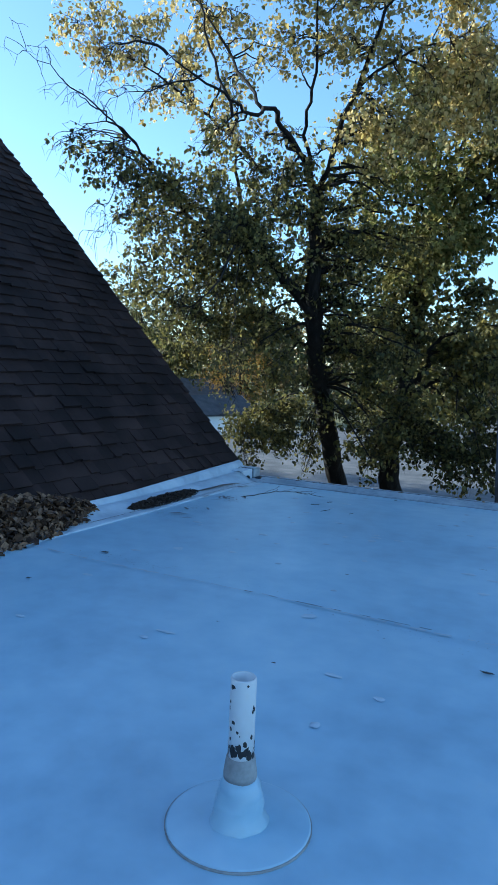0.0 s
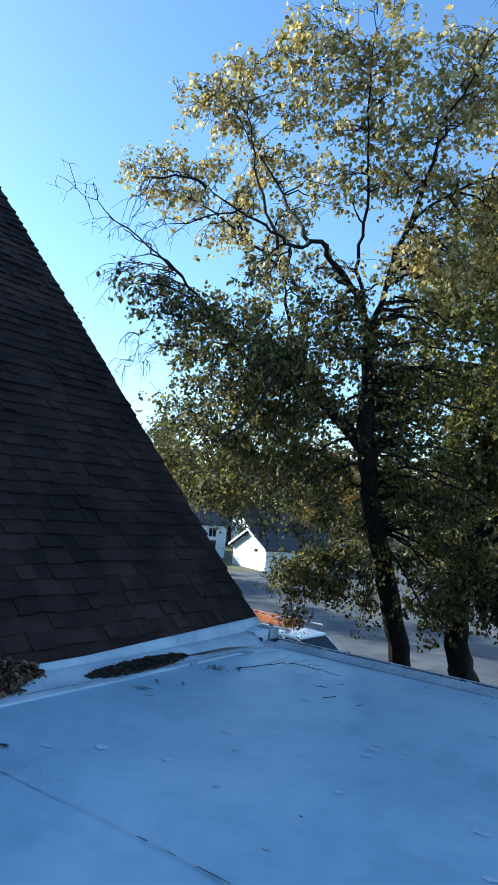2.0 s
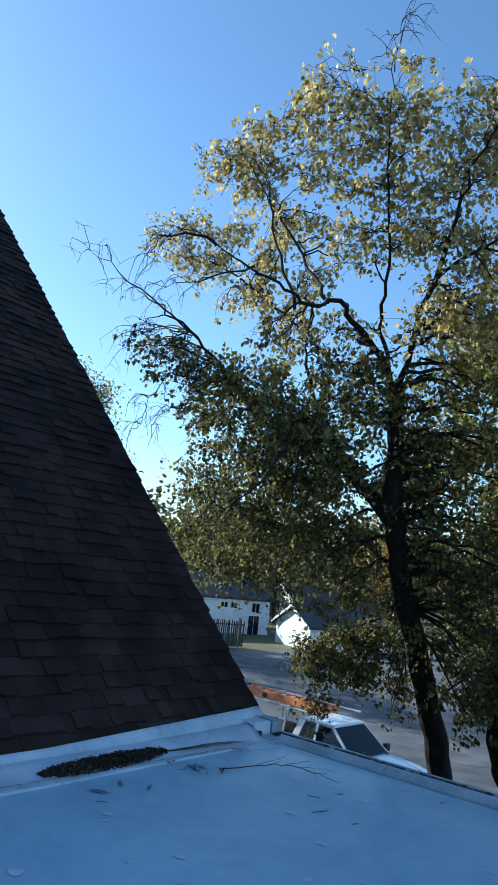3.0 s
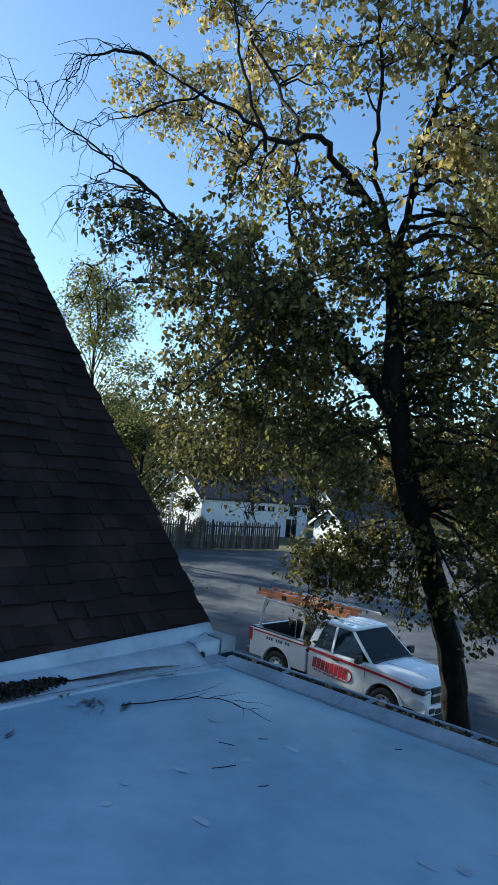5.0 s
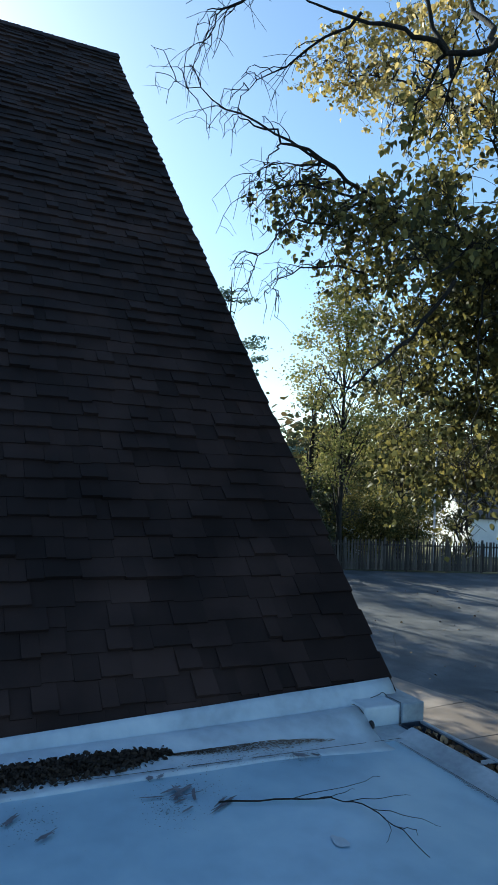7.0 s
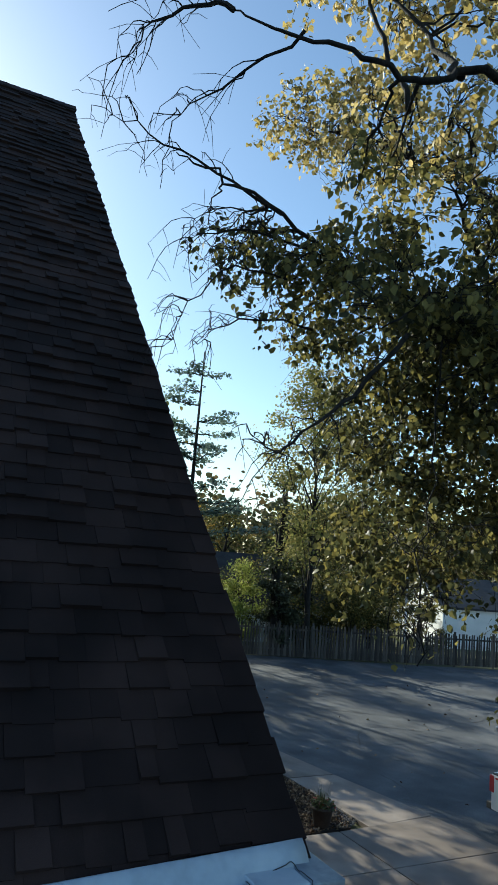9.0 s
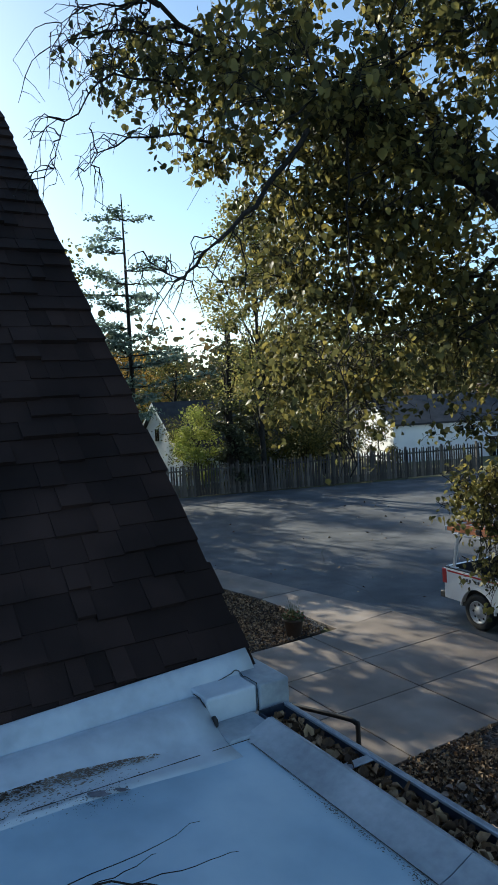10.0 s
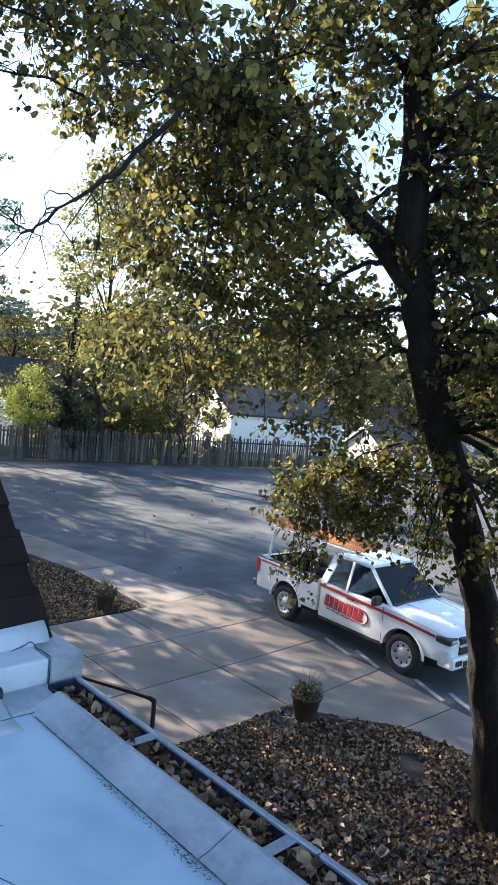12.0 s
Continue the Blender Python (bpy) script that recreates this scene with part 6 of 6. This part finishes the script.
# both sides: stripes, lettering bars, mirrors, handles, gaps and lamps
for sg in (-1, 1):
    y = sg * 0.924
    for xa, xb, za, zb, hh in ((-2.5, -0.68, 1.15, 1.14, 0.035), (-0.61, 0.98, 1.13, 1.075, 0.055), (0.98, 1.6, 1.075, 1.05, 0.055), (1.6, 2.3, 1.05, 0.985, 0.05)):
        ya, yb = y, y * (0.97 if xb > 2 else 1)
        pts = [(xa, ya, za - hh), (xb, yb, zb - hh), (xb, yb, zb), (xa, ya, za)]
        pane(pts if sg < 0 else list(reversed(pts)), "stripe", M_RED, 0.006, label="dark red stripe")
    for k in range(10):
        x0 = -2.02 + 0.082 * k
        if k not in (3, 7):
            part("number_bar", box(x0, x0 + 0.055, y - 0.006, y + 0.006, 0.985, 1.055, 0.002, 1), M_DECAL, truck)
    for k in range(8):
        x0 = -0.44 + 0.132 * k
        for dx, w, zlo in ((0.0, 0.038, 0.71), (0.058, 0.038, 0.71), (0.03, 0.04, 0.79)):
            hi_ = 0.95 - 0.008 * k
            pts = [(x0 + dx, y, zlo - 0.008 * k), (x0 + dx + w, y, zlo - 0.008 * k), (x0 + dx + w + 0.03, y, hi_ if dx != 0.03 else hi_ - 0.09), (x0 + dx + 0.03, y, hi_ if dx != 0.03 else hi_ - 0.09)]
            pane(pts if sg < 0 else list(reversed(pts)), "letter_bar", M_RED, 0.006 + 0.001 * (dx == 0.03))
    for k in range(7):
        part("slogan_bar", box(-0.38 + 0.14 * k, -0.28 + 0.14 * k, y - 0.004, y + 0.004, 0.65 - 0.006 * k, 0.668 - 0.006 * k), M_DECAL, truck)
    arc = [(0.55 + 0.2 * math.cos(a), sg * 0.926, 0.77 + 0.145 * math.sin(a)) for a in [math.pi * (-0.5 + k / 12) for k in range(13)]]
    v, q = [], []
    tube_data([(-0.1, sg * 0.926, 0.615), *arc, (0.1, sg * 0.926, 0.945)], [0.004, 0.007, 0.009, 0.011] + [0.014] * 8 + [0.009, 0.006, 0.003], 6, v, q)
    raw("swoosh", v, q, M_RED, truck)
    mir = part("mirror", box(0.93, 1.05, sg * 1.03 - 0.1, sg * 1.03 + 0.1, 1.15, 1.33, 0.035, 3), M_BLACK, truck)
    part("mirror_arm", box(0.97, 1.03, sg * 0.93 - 0.05, sg * 0.93 + 0.05, 1.16, 1.2, 0.01, 1), M_BLACK, mir)
    part("door_handle", box(0.16, 0.36, sg * 0.93 - 0.014, sg * 0.93 + 0.014, 1.02, 1.055, 0.012, 2), M_BLACK, truck)
    for x in (-0.6, 1.1):
        part("door_gap", box(x - 0.005, x + 0.005, sg * 0.921 - 0.003, sg * 0.921 + 0.003, 0.48, 1.14), M_BLACK, truck)
    part("tail_light", box(-2.665, -2.53, sg * 0.885 - 0.05, sg * 0.885 + 0.05, 0.84, 1.17, 0.02, 3), M_RED, truck, "red tail lamp")
    lampu = part("headlight", box(2.28, 2.6, sg * 0.73 - 0.14, sg * 0.73 + 0.14, 0.86, 0.98, 0.035, 3), M_BLACK, truck)
    part("lens", box(2.42, 2.615, sg * 0.72 - 0.1, sg * 0.72 + 0.1, 0.885, 0.955, 0.02, 2), M_LAMP, lampu)
    part("fog_intake", box(2.5, 2.712, sg * 0.66 - 0.1, sg * 0.66 + 0.1, 0.5, 0.6, 0.02, 2), M_BLACK, truck)
    for xc, yy in ((XF, 0.925), (XR, 0.92)):
        arc1 = [(xc + 0.51 * math.cos(a), ZW + 0.02 + 0.51 * math.sin(a)) for a in [math.pi * (0.02 + 0.96 * k / 16) for k in range(17)]]
        arc2 = [(xc + 0.465 * math.cos(a), ZW + 0.02 + 0.465 * math.sin(a)) for a in [math.pi * (0.98 - 0.96 * k / 16) for k in range(17)]]
        part("fender_lip", sweep_y(arc1 + arc2, sg * yy - 0.02, sg * yy + 0.02), M_TRUCK, truck)
    part("rocker_trim", box(-0.6, 1.1, sg * 0.86 - 0.03, sg * 0.86 + 0.03, 0.36, 0.43, 0.012, 2), M_BLACK, truck)
part("grille", box(2.5, 2.64, -0.58, 0.58, 0.66, 0.98, 0.03, 3), M_BLACK, truck)
part("grille_bar", box(2.62, 2.66, -0.6, 0.6, 0.82, 0.865, 0.012, 2), M_STEEL, truck)
part("badge", box(2.655, 2.672, -0.09, 0.09, 0.815, 0.87, 0.012, 2), M_ORANGE, truck, "small gold badge")
part("front_bumper", box(2.34, 2.69, -0.84, 0.84, 0.42, 0.66, 0.07, 4), M_TRUCK, truck)
part("lower_intake", box(2.6, 2.705, -0.52, 0.52, 0.46, 0.57, 0.02, 2), M_BLACK, truck)
part("number_plate", box(2.7, 2.715, -0.15, 0.15, 0.5, 0.58, 0.004, 1), M_LAMP, truck)
part("rear_bumper", box(-2.82, -2.62, -0.87, 0.87, 0.46, 0.62, 0.04, 3), M_BLACK, truck)
part("underbody", box(-2.4, 2.3, -0.66, 0.66, 0.3, 0.62, 0.05, 2), M_BLACK, truck)
for x in (XR, XF):
    for sg in (-1, 1):
        w = part("wheel", lathe([(0.236, -0.1), (0.25, -0.118), (0.345, -0.12), (0.375, -0.1), (0.387, -0.05), (0.387, 0.05), (0.375, 0.1), (0.345, 0.12), (0.25, 0.118), (0.236, 0.1)], 40, True), M_RUBBER, truck)
        w.matrix_basis = pose(x, sg * 0.81, ZW, 90 if sg < 0 else -90, 0, 0)
        part("rim", lathe([(0.236, -0.08), (0.238, 0.102), (0.245, 0.113), (0.226, 0.112), (0.205, 0.078), (0.13, 0.07), (0.095, 0.098), (0.06, 0.112), (0.001, 0.112)], 32), M_RIM, w, "silver steel rim")
        for k in range(8):
            a = math.pi * 2 * k / 8
            hole_ = part("vent_slot", lathe([(0.026, 0.06), (0.026, 0.0785), (0.001, 0.079)], 10), M_BLACK, w)
            hole_.matrix_basis = pose(0.168 * math.cos(a), 0.168 * math.sin(a), 0)
# ladder rack over the bed
for sg in (-1, 1):
    part("rack_rail", box(-2.42, 0.3, sg * 0.8 - 0.022, sg * 0.8 + 0.022, 1.93, 1.975, 0.01, 1), M_STEEL, truck)
for x in (-2.3, -0.85):
    for sg in (-1, 1):
        panel_bar("rack_post", (x - 0.06, sg * 0.86, 1.2), (x + 0.05, sg * 0.81, 1.94), 0.07, 0.045, M_STEEL, truck)
        part("post_foot", box(x - 0.14, x + 0.05, sg * 0.86 - 0.05, sg * 0.86 + 0.05, 1.212, 1.228, 0.004, 1), M_STEEL, truck)
    tube("rack_bar", [(x + 0.05, -0.82, 1.985), (x + 0.05, 0.82, 1.985)], 0.024, M_STEEL, truck)
    tube("brace", [(x + 0.04, -0.62, 1.975), (x + 0.035, -0.82, 1.72)], 0.014, M_BLACK, truck)
lad = thing("roof_ladder", "orange fibreglass extension ladder lying on the truck rack", "ladder", TRUCK_AT @ pose(-2.62, -0.78, 2.012))
for lay in (0, 1):
    for sg in (0.0, 0.4):
        rail = part("side_rail", box(0.1 * lay, 3.0 + 0.1 * lay, sg - 0.02, sg + 0.02, 0.1 * lay, 0.1 * lay + 0.09, 0.006, 1), M_ORANGE, lad)
        part("end_cap", box(0.1 * lay - 0.05, 0.1 * lay + 0.02, sg - 0.028, sg + 0.028, 0.1 * lay - 0.008, 0.1 * lay + 0.098, 0.01, 1), M_BLACK if lay else M_STEEL, rail)
    for i in range(9):
        part("rung", box(0.2 + 0.3 * i, 0.235 + 0.3 * i, 0.02, 0.38, 0.1 * lay + 0.03, 0.1 * lay + 0.065, 0.006, 1), M_STEEL, lad)
part("latch", box(0.9, 1.05, -0.035, 0.0, 0.02, 0.14, 0.01, 1), M_BLACK, lad)

# faded paint on the asphalt beside the truck
M_PAINT = material("worn_white_paint", [(0.12, 0.12, 0.12), (0.3, 0.3, 0.29), (0.5, 0.5, 0.48)], 0.8, 4, 30, 0.2, 0.003)
lines = thing("parking_lines", "faded white painted bars on the asphalt", "road marking", pose(0, 0, 0), kind="structure")
for x0, y0, x1, y1 in ((-10.3, 17.25, -9.4, 16.95), (-9.5, 17.3, -8.7, 16.95), (-8.0, 17.15, -7.2, 16.8), (-7.3, 17.2, -6.5, 16.8)):
    d = Vector((x1 - x0, y1 - y0, 0)).normalized()
    s = Vector((-d.y, d.x, 0)) * 0.05
    a, c = Vector((x0, y0, G + 0.004)), Vector((x1, y1, G + 0.004))
    raw("painted_bar", [a - s, c - s, c + s, a + s], [(0, 1, 2, 3)], M_PAINT, lines)

# ---- near shingle tabs, last ----
for tab in near_tabs:
    raw("shingle", tab, SQ, M_SHINGLE, steep_roof)
